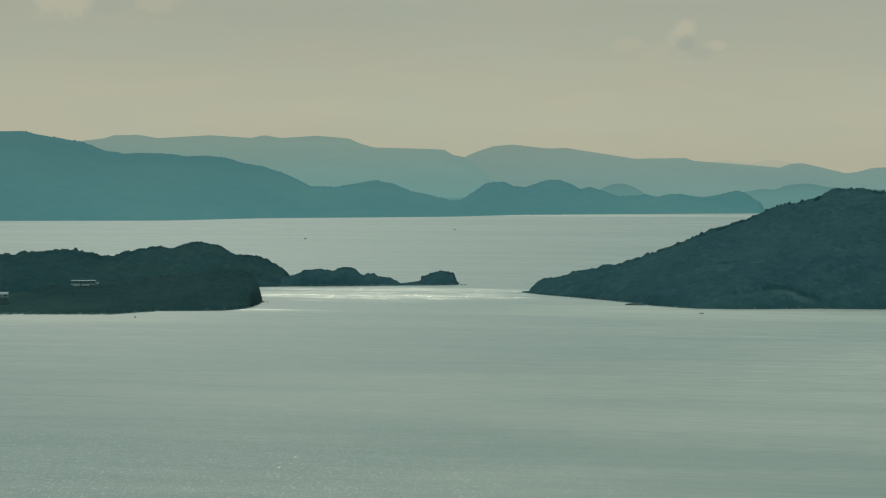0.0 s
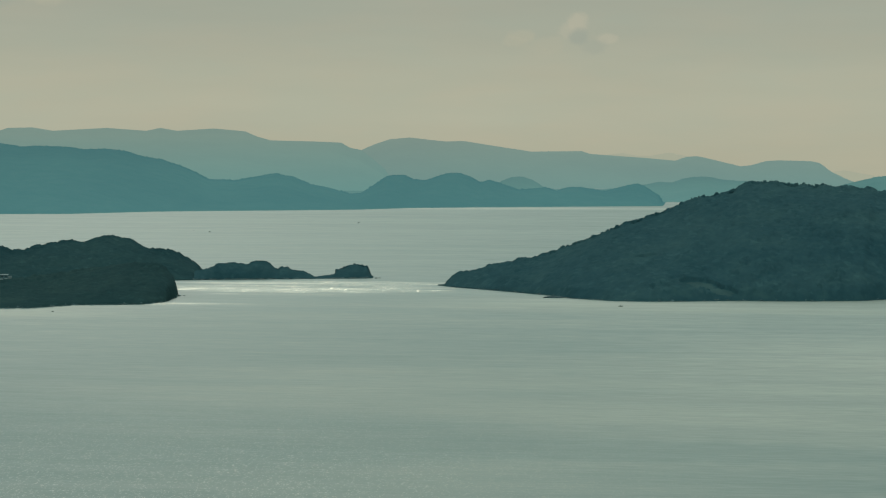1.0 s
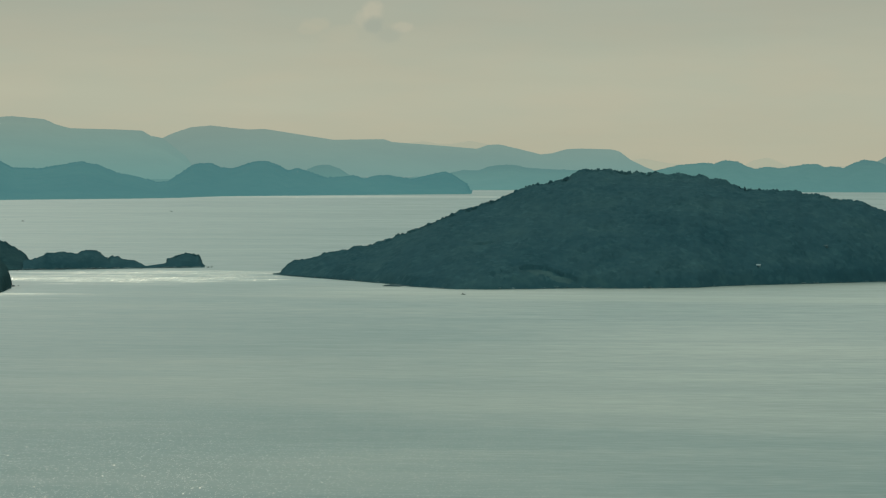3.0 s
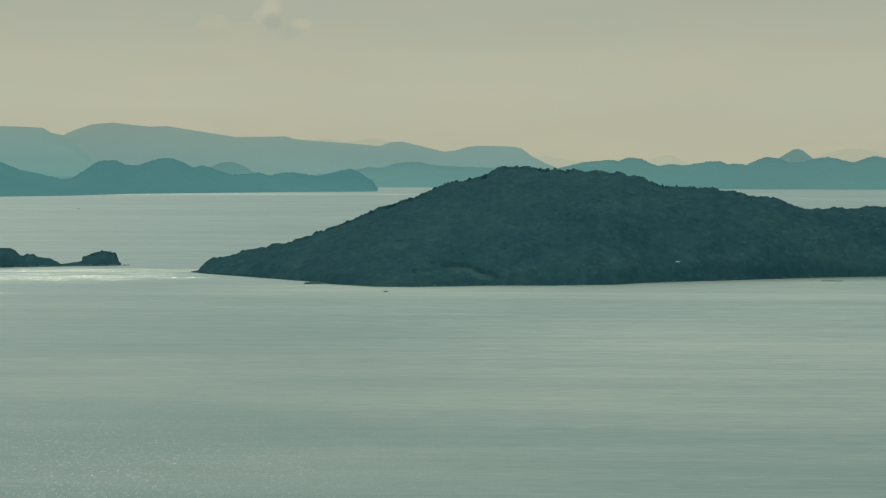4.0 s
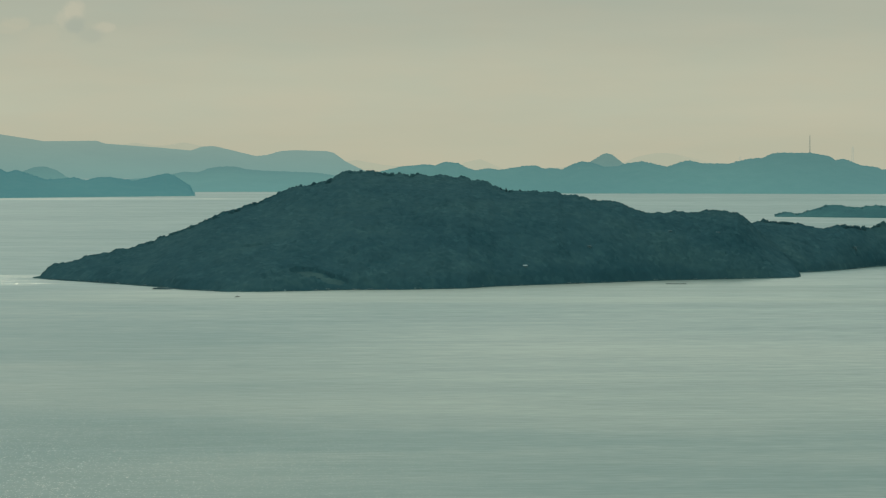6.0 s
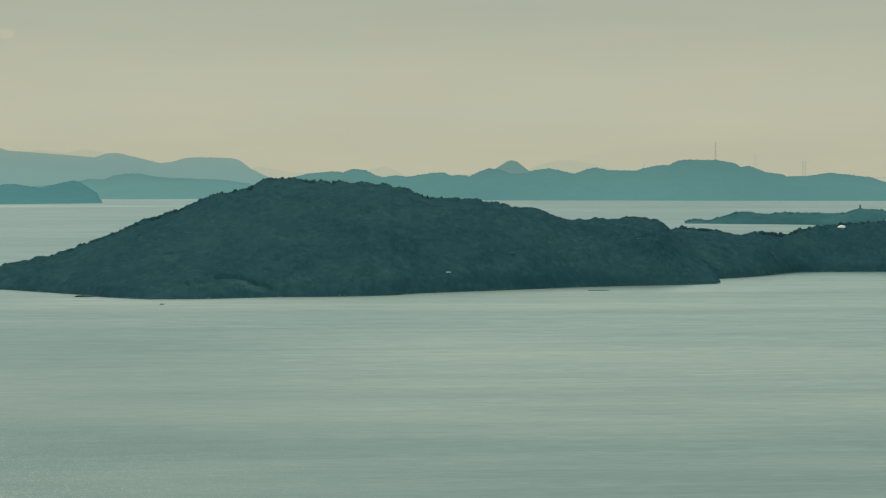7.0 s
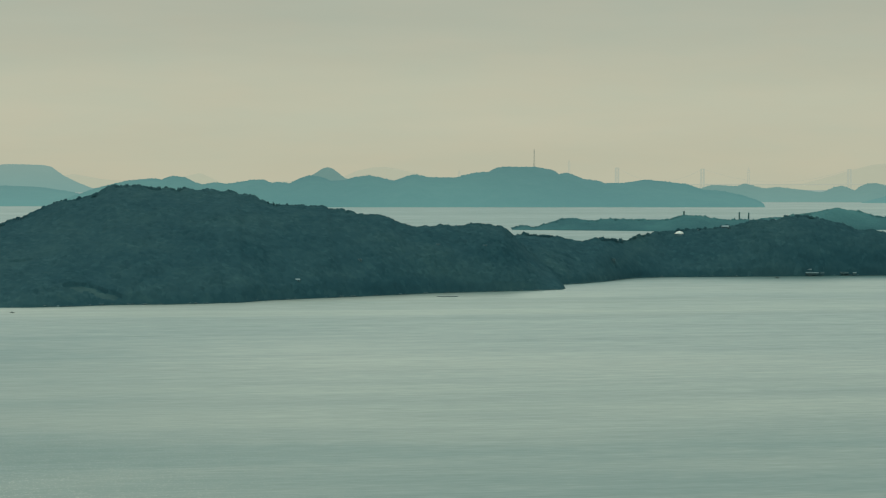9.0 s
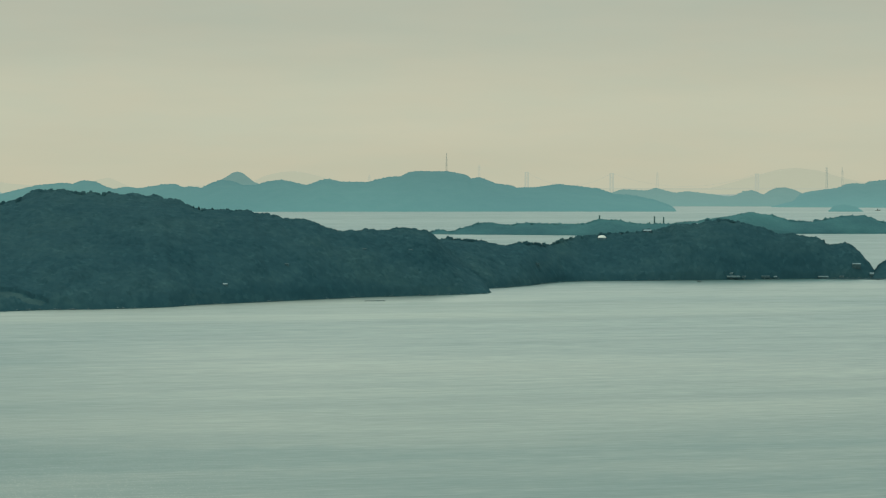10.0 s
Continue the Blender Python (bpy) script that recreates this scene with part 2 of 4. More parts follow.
    def patch(x, y, half_x, half_y, weight, edge=streak, ragged=5.0):
        ex = math_node(n, l, "DIVIDE", math_node(n, l, "ADD", at.outputs[0], -x), half_x)
        ey = math_node(n, l, "DIVIDE", math_node(n, l, "ADD", at.outputs[1], -y), half_y)
        oval = math_node(n, l, "ADD", math_node(n, l, "MULTIPLY", ex, ex), math_node(n, l, "MULTIPLY", ey, ey))
        return span(n, l, math_node(n, l, "MULTIPLY_ADD", edge.outputs[0], ragged, oval), 1.0 + ragged / 2, ragged / 2 - 0.6, 0.0, weight, True)

    strip = patch(-158.0, 738.0, 56.0, 42.0, 0.8)
    for more in ((-132.0, 762.0, 60.0, 12.0, 0.4), (-150.0, 690.0, 50.0, 12.0, 0.2), (-215.0, 608.0, 60.0, 9.0, 0.6), (-175.0, 640.0, 34.0, 7.0, 0.5), (-290.0, 2140.0, 190.0, 60.0, 0.25)):
        strip = math_node(n, l, "MAXIMUM", strip, patch(*more))
    # wind breaks the glitter into long flecks
    fleck = slick((40.0, 230.0, 1.0), 3.0, 0.65)
    strip = math_node(n, l, "MULTIPLY", strip, span(n, l, fleck.outputs[0], 0.44, 0.66, 0.14, 0.95, True))
    # paler base colour painted in where the water mirrors brighter sky
    sky_sheen = patch(65.0, 655.0, 205.0, 105.0, 0.86, wide, 2.5)
    sky_sheen = math_node(n, l, "MAXIMUM", sky_sheen, patch(230.0, 760.0, 170.0, 120.0, 0.3, wide, 2.5))
    sky_sheen = math_node(n, l, "MAXIMUM", sky_sheen, patch(-235.0, 620.0, 90.0, 90.0, 0.45, wide, 2.5))
    sky_sheen = math_node(n, l, "MAXIMUM", sky_sheen, patch(30.0, 380.0, 165.0, 215.0, 0.37, wide, 2.5))
    l.new(mix_node(n, l, "MIX", sky_sheen, tone.outputs[0], (0.306, 0.284, 0.226)), p.inputs["Base Color"])
    lone = math_node(n, l, "GREATER_THAN", chance, 0.92)
    few = math_node(n, l, "MULTIPLY", math_node(n, l, "MULTIPLY", lone, span(n, l, at.outputs[1], 410.0, 290.0, 0.0, 0.19)), span(n, l, math_node(n, l, "DIVIDE", at.outputs[0], out), -0.16, 0.08, 1.0, 0.0))
    first = n.new("ShaderNodeMixShader")
    l.new(strip, first.inputs[0])
    l.new(p.outputs[0], first.inputs[1])
    l.new(wide_shine.outputs[0], first.inputs[2])
    mix = n.new("ShaderNodeMixShader")
    l.new(few, mix.inputs[0])
    l.new(first.outputs[0], mix.inputs[1])
    l.new(shine.outputs[0], mix.inputs[2])
    l.new(mix.outputs[0], n["Material Output"].inputs[0])
    return m


WATER = water_material()
# the blue-green base colours include the haze over the near islands
NEAR_GROUND = woodland("near_undergrowth", (0.0255, 0.063, 0.072), (0.0285, 0.0665, 0.0735), 0.35, 0.03)
NEAR_CROWNS = crown_material("near_tree_crowns", (0.0255, 0.063, 0.072), (0.0285, 0.0665, 0.0735))
# darker copies of the near woods, with less haze mixed into the colour
DARK_GROUND = woodland("thin_haze_undergrowth", (0.0205, 0.050, 0.054), (0.023, 0.053, 0.056), 0.35, 0.03)
DARK_CROWNS = crown_material("thin_haze_crowns", (0.0185, 0.048, 0.052), (0.0205, 0.050, 0.0535))
POINT_CROWNS = crown_material("point_thin_haze_crowns", (0.0190, 0.0445, 0.0455), (0.0205, 0.0465, 0.047))
# paler, bluer copy of the woods: middle-distance haze put into the base colour
MID_WOODS = woodland("haze_tinted_woods", (0.050, 0.126, 0.140), (0.060, 0.138, 0.149), 0.3, 0.02)
# far woods and ranges hold their distance haze in the emission
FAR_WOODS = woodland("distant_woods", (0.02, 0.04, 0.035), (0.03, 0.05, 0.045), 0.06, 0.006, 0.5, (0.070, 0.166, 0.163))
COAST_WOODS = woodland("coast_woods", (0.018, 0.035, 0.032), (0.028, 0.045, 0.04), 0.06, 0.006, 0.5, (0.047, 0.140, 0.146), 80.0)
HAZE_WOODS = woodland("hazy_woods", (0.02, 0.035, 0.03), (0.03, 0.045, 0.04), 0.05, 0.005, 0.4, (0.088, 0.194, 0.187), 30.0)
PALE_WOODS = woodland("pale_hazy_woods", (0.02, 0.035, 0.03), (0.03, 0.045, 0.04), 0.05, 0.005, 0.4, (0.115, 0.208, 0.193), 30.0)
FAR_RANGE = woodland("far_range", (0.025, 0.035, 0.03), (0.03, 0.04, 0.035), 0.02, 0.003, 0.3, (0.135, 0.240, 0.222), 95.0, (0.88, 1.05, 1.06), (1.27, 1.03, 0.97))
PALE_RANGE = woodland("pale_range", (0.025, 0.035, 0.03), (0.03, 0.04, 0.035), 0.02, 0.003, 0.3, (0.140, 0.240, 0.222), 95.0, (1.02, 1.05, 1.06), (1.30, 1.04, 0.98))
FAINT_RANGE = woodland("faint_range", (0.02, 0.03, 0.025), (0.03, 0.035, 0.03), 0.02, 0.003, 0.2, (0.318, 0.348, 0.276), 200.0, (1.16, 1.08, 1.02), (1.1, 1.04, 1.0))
ROCK = plain("shore_rock", (0.10, 0.15, 0.155), 0.9, 0.0, 0.8, 0.5)
WET_ROCK = plain("wet_dark_rock", (0.032, 0.06, 0.064), 0.8, 0.0, 0.9, 0.4)
# white render and pale roofs are dimmed in colour for haze and backlight
WHITE_WALL = plain("white_render", (0.15, 0.20, 0.205), 0.8, 0.0, 1.5, 0.15)
PALE_ROOF = plain("pale_sheet_roof", (0.17, 0.225, 0.23), 0.6, 0.1, 1.0, 0.2)
DARK_ROOF = plain("grey_tile_roof", (0.06, 0.10, 0.108), 0.85, 0.0, 2.0, 0.3)
DOME_SHELL = plain("white_shell", (0.62, 0.60, 0.54), 0.6, 0.0, 1.5, 0.08)
DRY_GRASS = woodland("dry_grass", (0.036, 0.076, 0.083), (0.048, 0.090, 0.096), 0.9, 0.1)
WINDOW_GLASS = plain("dark_glass", (0.03, 0.055, 0.06), 0.7, 0.0, 1.0, 0.2)
# white wall with its backlit shade and haze mixed into the colour
COTTAGE_WALL = plain("shaded_white_wall", (0.066, 0.125, 0.145), 0.85, 0.0, 2.0, 0.2)
# a haze tint is mixed into the wood and concrete colours
WOOD = plain("hazed_weathered_wood", (0.034, 0.066, 0.073), 0.85, 0.0, 3.0, 0.4)
CONCRETE = plain("sea_wall_concrete", (0.045, 0.085, 0.095), 0.9, 0.0, 0.7, 0.35)
HULL = plain("white_hull", (0.6, 0.62, 0.6), 0.4, 0.0, 2.0, 0.2)
DARK_HULL = plain("dark_hull", (0.05, 0.06, 0.06), 0.5, 0.0, 2.0, 0.3)
BARK = plain("pine_bark", (0.025, 0.045, 0.045), 0.9, 0.0, 4.0, 0.4)
NEEDLES = plain("pine_needles", (0.027, 0.066, 0.074), 0.85, 0.0, 3.0, 0.4)
BRICK = plain("blue_grey_brick", (0.058, 0.12, 0.125), 0.9, 0.0, 0.6, 0.35)
# these steels emit the colour of the haze in front of them
HAZE_STEEL = plain("haze_glow_steel", (0.06, 0.07, 0.065), 0.9, 0.0, 0.4, 0.2, (0.19, 0.235, 0.20))
STEEL = plain("hazy_steel", (0.06, 0.07, 0.065), 0.9, 0.0, 0.4, 0.2, (0.055, 0.095, 0.09))
BRIDGE_STEEL = plain("far_bridge_steel", (0.05, 0.055, 0.05), 0.95, 0.0, 0.2, 0.1, (0.33, 0.357, 0.284))


# ---- land ----
def hashed(ix, iy, seed):
    v = np.sin(ix * 127.1 + iy * 311.7 + seed * 74.7) * 43758.5453
    return v - np.floor(v)


def value_noise(x, y, seed=0):
    ix, iy = np.floor(x), np.floor(y)
    fx, fy = x - ix, y - iy
    fx, fy = fx * fx * (3 - 2 * fx), fy * fy * (3 - 2 * fy)
    a, b = hashed(ix, iy, seed), hashed(ix + 1, iy, seed)
    c, d = hashed(ix, iy + 1, seed), hashed(ix + 1, iy + 1, seed)
    return (a + (b - a) * fx) * (1 - fy) + (c + (d - c) * fx) * fy - 0.5


def fbm(x, y, octaves=5, seed=0):
    total, amp = np.zeros_like(x), 1.0
    for k in range(octaves):
        total += amp * value_noise(x * 2 ** k, y * 2 ** k, seed + k)
        amp *= 0.5
    return total


def smooth(values, reach):
    k = np.exp(-0.5 * (np.arange(-3 * reach, 3 * reach + 1) / max(reach, 0.5)) ** 2)
    pad = np.pad(values, 3 * reach, mode="edge")
    return np.convolve(pad, k / k.sum(), "valid")


def arr(bearing, reach, z):
    b = np.radians(bearing)
    return np.stack([reach * np.sin(b), reach * np.cos(b), z], -1)


def mesh_from(name, verts, faces, mat, smooth_shade=True):
    me = bpy.data.meshes.new(name)
    count, sides = faces.shape
    me.vertices.add(len(verts))
    me.vertices.foreach_set("co", verts.astype(np.float32).ravel())
    me.loops.add(count * sides)
    me.loops.foreach_set("vertex_index", faces.astype(np.int32).ravel())
    me.polygons.add(count)
    me.polygons.foreach_set("loop_start", np.arange(0, count * sides, sides, dtype=np.int32))
    me.polygons.foreach_set("use_smooth", np.full(count, smooth_shade))
    me.materials.append(mat)
    me.update(calc_edges=True)
    me.validate()
    return me


def grid_faces(rows, cols):
    i = np.arange(rows * cols).reshape(rows, cols)
    return np.stack([i[:-1, :-1], i[1:, :-1], i[1:, 1:], i[:-1, 1:]], -1).reshape(-1, 4)


def landform(ridge, shore, crest, back, columns=400, rows=24, bumps=1.0, grain=0.02, soft=1, power=0.85, seed=1, bay=1, level=False):
    """A hill range seen round the bay: ridge rows (bearing, height), shore rows (bearing, range of the front shore),
    crest and back: distances behind the front shore, or rows (bearing, range). level: no spur stands
    higher against the sky than the ridge itself. Returns points (columns, rows, 3) and heights."""
    b0, b1 = ridge[0][0], ridge[-1][0]
    bear = np.linspace(b0, b1, columns)
    pick = lambda table: np.interp(bear, [r[0] for r in table], [r[1] for r in table])
    h = smooth(pick(ridge), soft)
    front = smooth(pick(shore), max(soft, bay))
    top = pick(crest) if isinstance(crest, list) else front + crest
    end = pick(back) if isinstance(back, list) else top + back
    s = np.linspace(0, 1, rows)
    f = np.where(s < 0.6, s / 0.6, (1 - s) / 0.4)
    shape = np.sin(f * math.pi / 2) ** power
    reach = np.where(s < 0.6, front[:, None] + (top - front)[:, None] * (s / 0.6), top[:, None] + (end - top)[:, None] * ((s - 0.6) / 0.4))
    bb = np.repeat(bear[:, None], rows, 1)
    x, y = reach * np.sin(np.radians(bb)), reach * np.cos(np.radians(bb))
    rough = fbm(x * grain, y * grain, 5, seed)
    spur = fbm(x * grain * 0.3, y * grain * 0.08, 3, seed + 9)
    mask = np.clip(f * 4, 0, 1) * np.clip((1 - f) * 5, 0.25, 1)
    z = h[:, None] * shape * (1 + 0.35 * spur * np.clip((1 - f) * 3, 0, 1)) + bumps * rough * mask * np.clip(h / 9.0, 0.04, 1.0)[:, None]
    if level:
        lo, hi = np.full(columns, 0.5), np.full(columns, 1.6)
        for _ in range(14):
            mid = (lo + hi) / 2
            over = ((z * mid[:, None] - EYE) / reach).max(1) > (h - EYE) / top
            lo, hi = np.where(over, lo, mid), np.where(over, mid, hi)
        z = z * lo[:, None]
    z = np.where(f <= 0, -0.5, np.maximum(z, -0.5))
    return arr(bb, reach, z)


def land_object(name, pts, mat, parent=None):
    c, r = pts.shape[:2]
    ob = new(name, mesh_from(name, pts.reshape(-1, 3), grid_faces(c, r)[:, ::-1], mat))
    if parent:
        ob.parent = parent
    return ob


def crown_shapes(count, seed, lumps=0.42, level=2):
    rng = np.random.default_rng(seed)
    bm = bmesh.new()
    bmesh.ops.create_icosphere(bm, subdivisions=level, radius=1.0)
    v = np.array([p.co[:] for p in bm.verts])
    f = np.array([[q.index for q in p.verts] for p in bm.faces])
    bm.free()
    shapes = []
    for k in range(count):
        off = rng.uniform(-50, 50, 3)
        d = np.array([noise.noise(Vector(p * 1.9 + off)) + 0.5 * noise.noise(Vector(p * 4.5 + off)) for p in v])
        w = v * (1 + lumps * d)[:, None]
        w[:, 2] = np.where(w[:, 2] < 0, w[:, 2] * 0.9, w[:, 2])
        shapes.append(w)
    return shapes, f


CROWNS, CROWN_FACES = crown_shapes(14, 5)
STONES, _ = crown_shapes(8, 9, 0.8)
SMALL_CROWNS, SMALL_FACES = crown_shapes(14, 6, 0.5, 1)


def scatter(shapes, shape_faces, at, size, tall, rng, sink):
    """Joined copies of a few shapes, each turned and scaled by itself."""
    verts, faces, base = [], [], 0
    kinds = rng.integers(0, len(shapes), len(at))
    turn = rng.uniform(0, 6.283, len(at))
    for k, w in enumerate(shapes):
        pick = np.nonzero(kinds == k)[0]
        if not len(pick):
            continue
        ca, sa, q, h = (v[:, None] for v in (np.cos(turn[pick]), np.sin(turn[pick]), size[pick], tall[pick]))
        v = np.stack([(w[None, :, 0] * ca - w[None, :, 1] * sa) * q, (w[None, :, 0] * sa + w[None, :, 1] * ca) * q, w[None, :, 2] * h + q * sink], -1)
        v += at[pick][:, None, :]
        verts.append(v.reshape(-1, 3))
        faces.append((shape_faces[None] + (base + np.arange(len(pick)) * len(w))[:, None, None]).reshape(-1, 3))
        base += len(pick) * len(w)
    return np.concatenate(verts), np.concatenate(faces)


def on_land(pts, u, s):
    i, j = u.astype(int), s.astype(int)
    fu, fs = (u - i)[:, None], (s - j)[:, None]
    return (pts[i, j] * (1 - fu) + pts[i + 1, j] * fu) * (1 - fs) + (pts[i, j + 1] * (1 - fu) + pts[i + 1, j + 1] * fu) * fs


def woods(name, pts, count, sizes, mat, parent, seed, low=0.6, s_max=0.72, gaps=(), s_min=0.0, shapes=None, shape_faces=None, sink=-0.34, tall=(0.42, 0.58), raised=0.0):
    """Many tree crowns on a landform, joined into one mesh. gaps: clearings (bearing, range, half width, half depth) in metres."""
    rng = np.random.default_rng(seed)
    c, r = pts.shape[:2]
    at = on_land(pts, rng.uniform(0, c - 1.001, count * 2), rng.uniform((r - 1) * s_min, (r - 1) * s_max, count * 2))
    keep = at[:, 2] > low
    for bearing, reach, half_w, half_d in gaps:
        b = radians(bearing)
        dx, dy = at[:, 0] - reach * math.sin(b), at[:, 1] - reach * math.cos(b)
        side, along = dx * math.cos(b) - dy * math.sin(b), dx * math.sin(b) + dy * math.cos(b)
        keep &= (side / half_w) ** 2 + (along / half_d) ** 2 > 1
    at = at[keep][:count] + np.array([0.0, 0.0, raised])
    size = rng.uniform(sizes[0], sizes[1], len(at)) * (0.6 + 1.0 * rng.random(len(at)) ** 3)
    size *= np.clip(0.5 + at[:, 2] / 6.0, 0.5, 1.0)
    shapes, shape_faces = (shapes, shape_faces) if shapes else (SMALL_CROWNS, SMALL_FACES)
    v, f = scatter(shapes, shape_faces, at, size, size * rng.uniform(*tall, len(at)), rng, sink)
    ob = new(name, mesh_from(name, v, f, mat))
    ob.parent = parent
    return tagged(ob, kind="stuff")


def in_gap(x, y, gaps, edge=1.0):
    inside = np.zeros(len(x), bool)
    for bearing, reach, half_w, half_d in gaps:
        b = radians(bearing)
        dx, dy = x - reach * math.sin(b), y - reach * math.cos(b)
        side, along = dx * math.cos(b) - dy * math.sin(b), dx * math.sin(b) + dy * math.cos(b)
        inside |= (side / half_w) ** 2 + (along / half_d) ** 2 < edge
    return inside


def crown_caps(x, y, cell, seed):
    """Rounded heads of trees on a jittered lattice, 0 in the clefts between them to 1 on the tallest."""
    ix, iy = np.floor(x / cell), np.floor(y / cell)
    best = np.zeros_like(x)
    for dx in (-1, 0, 1):
        for dy in (-1, 0, 1):
            cx, cy = ix + dx, iy + dy
            px, py = (cx + hashed(cx, cy, seed)) * cell, (cy + hashed(cx, cy, seed + 1)) * cell
            radius = cell * (0.62 + 0.42 * hashed(cx, cy, seed + 2))
            d2 = ((x - px) ** 2 + (y - py) ** 2) / radius ** 2
            best = np.maximum(best, np.sqrt(np.clip(1 - d2, 0, 1)) * (0.55 + 0.45 * hashed(cx, cy, seed + 3)))
    return best


def forest(name, pts, cell, tall, mat, parent, seed, s_max=0.72, gaps=(), across=0.3, deep=0.45):
    """The closed roof of a wood over a landform: broad heads, smaller ones among them, taller groves and low scrub,
    and single heads standing clear along the crest."""
    c, r = pts.shape[:2]
    width = np.linalg.norm(np.diff(pts[:, 3], axis=0), axis=1).sum()
    depth = np.linalg.norm(np.diff(pts[c // 2, :int(r * s_max)], axis=0), axis=1).sum()
    nu, nw = int(width / across), int(depth / deep)
    uu, ww = np.meshgrid(np.linspace(0, c - 1.001, nu), np.linspace(0, (r - 1) * s_max, nw), indexing="ij")
    at = on_land(pts, uu.ravel(), ww.ravel())
    x, y = at[:, 0], at[:, 1]
    heads = 0.62 * crown_caps(x, y, cell, seed) + 0.38 * crown_caps(x + 3.1, y - 7.7, cell * 0.52, seed + 11)
    grove = np.clip(value_noise(x * 0.10, y * 0.05, seed + 5) + 0.5 + 0.6 * value_noise(x * 0.33, y * 0.2, seed + 6), 0, 1)
    windy = np.clip((ww.ravel() / (r - 1) - 0.48) / 0.08, 0, 1)
    lift = tall * (0.28 - 0.26 * windy + heads * (0.28 + 1.1 * grove) * (1 + 0.95 * windy)) * np.clip(at[:, 2] / 2.0, 0, 1)
    lift[in_gap(x, y, gaps)] *= 0.06
    at[:, 2] += np.where(at[:, 2] < 0.25, -0.3, lift)
    ob = new(name, mesh_from(name, at, grid_faces(nu, nw)[:, ::-1], mat))
    ob.parent = parent
    return tagged(ob, kind="stuff")


def height_at(pts, bearing, reach):
    """The height of a landform at a bearing and a range."""
    flat = np.degrees(np.arctan2(pts[:, 5, 0], pts[:, 5, 1]))
    u = float(np.interp(bearing, flat, np.arange(len(flat))))
    i = min(int(u), len(flat) - 2)
    column = pts[i] * (1 - (u - i)) + pts[i + 1] * (u - i)
    return float(np.interp(reach, np.hypot(column[:, 0], column[:, 1]), column[:, 2]))


def clearing(pts, bearing, reach, half_w, half_d, parent, mat, label, seed):
    """A patch of open ground with a ragged edge, lying on the slope."""
    n = 22
    verts = []
    b = radians(bearing)
    rag = np.random.default_rng(seed).uniform(0.72, 1.12, 36)
    for ring in np.linspace(0, 1, n // 2):
        for k in range(36):
            a = k * math.tau / 36
            side, along = half_w * ring * rag[k] * math.cos(a), half_d * ring * rag[k] * math.sin(a)
            x, y = reach * math.sin(b) + side * math.cos(b) + along * math.sin(b), reach * math.cos(b) - side * math.sin(b) + along * math.cos(b)
            z = height_at(pts, math.degrees(math.atan2(x, y)), math.hypot(x, y))
            verts.append((x, y, z + 0.16 * (1 - ring ** 4)))
    rings = n // 2
    i = np.arange(rings * 36).reshape(rings, 36)
    j = np.roll(i, -1, 1)
    faces = np.stack([i[:-1], i[1:], j[1:], j[:-1]], -1).reshape(-1, 4)[:, ::-1]
    ob = new("clearing", mesh_from("clearing", np.array(verts), faces, mat))
    ob.parent = parent
    return tagged(ob, label)


def shore_stones(pts, count, parent, seed, sizes=(0.12, 0.4)):
    """Boulders along the front shore, joined."""
    rng = np.random.default_rng(seed)
    c, r = pts.shape[:2]
    at = on_land(pts, rng.uniform(0, c - 1.001, count), rng.uniform(0.1, 1.0, count) ** 2 * 1.6)
    at[:, 2] = np.clip(at[:, 2], -0.05, 0.35)
    size = rng.uniform(sizes[0], sizes[1], count)
    v, f = scatter(STONES, CROWN_FACES, at, size, size * 0.45, rng, 0.1)
    ob = new("shore_rubble", mesh_from("shore_rubble", v, f, ROCK, False))
    ob.parent = parent
    return tagged(ob, "pale grey stones along the waterline", kind="stuff")


def empty(name, label, category, group="", kind=""):
    return tagged(new(name), label, category, group, kind)


# water: one sheet to the horizon
def sea():
    n = 40
    g = np.linspace(-1, 1, n)
    x, y = np.meshgrid(g * 4990, g * 4990, indexing="ij")
    pts = np.stack([x, y, np.zeros_like(x)], -1)
    ob = new("water", mesh_from("water", pts.reshape(-1, 3), grid_faces(n, n)[:, ::-1], WATER))
    return tagged(ob, "calm grey-green sea with pale slicks and sparkle", "sea", kind="structure")


sea()

MAIN_RIDGE = [(-8.26, 0.2), (-8.11, 0.2), (-7.76, 3.6), (-7.12, 5.3), (-6.93, 6.3), (-6.21, 7.9), (-6.02, 7.5), (-5.75, 8.5),
              (-3.04, 22.2), (-2.62, 23.9), (-1.77, 28.7), (-1.34, 29.6), (-0.85, 31.4), (-0.73, 32.9), (-0.49, 34), (0.07, 34.6),
              (0.57, 33.4), (0.93, 33.4), (1.21, 32.7), (1.35, 33.6), (1.71, 32.5), (2.56, 31.7), (2.7, 30.4), (3.06, 30.2), (3.23, 28.8),
              (3.62, 27.1), (4.83, 26.9), (4.97, 25.6), (5.54, 24.4), (5.68, 23.2), (6.45, 23.1), (6.81, 20.6), (7.23, 19.6), (7.37, 20.2),
              (8.07, 19.2), (8.77, 20.6), (9.33, 20.1), (10.2, 9.6), (10.9, 0.4)]
MAIN_SHORE = [(-8.26, 762), (-7.81, 749), (-7.17, 738), (-6.39, 724), (-5.82, 713), (-5.25, 703), (-4.68, 688), (-3.54, 675),
              (-2.69, 674), (-1.7, 677), (-0.5, 682), (0.72, 682), (1.5, 684), (2.5, 689), (3.2, 699), (4.07, 706), (4.96, 713), (6.0, 722),
              (7.58, 737), (8.74, 744), (10.0, 752), (10.75, 757), (10.9, 764)]
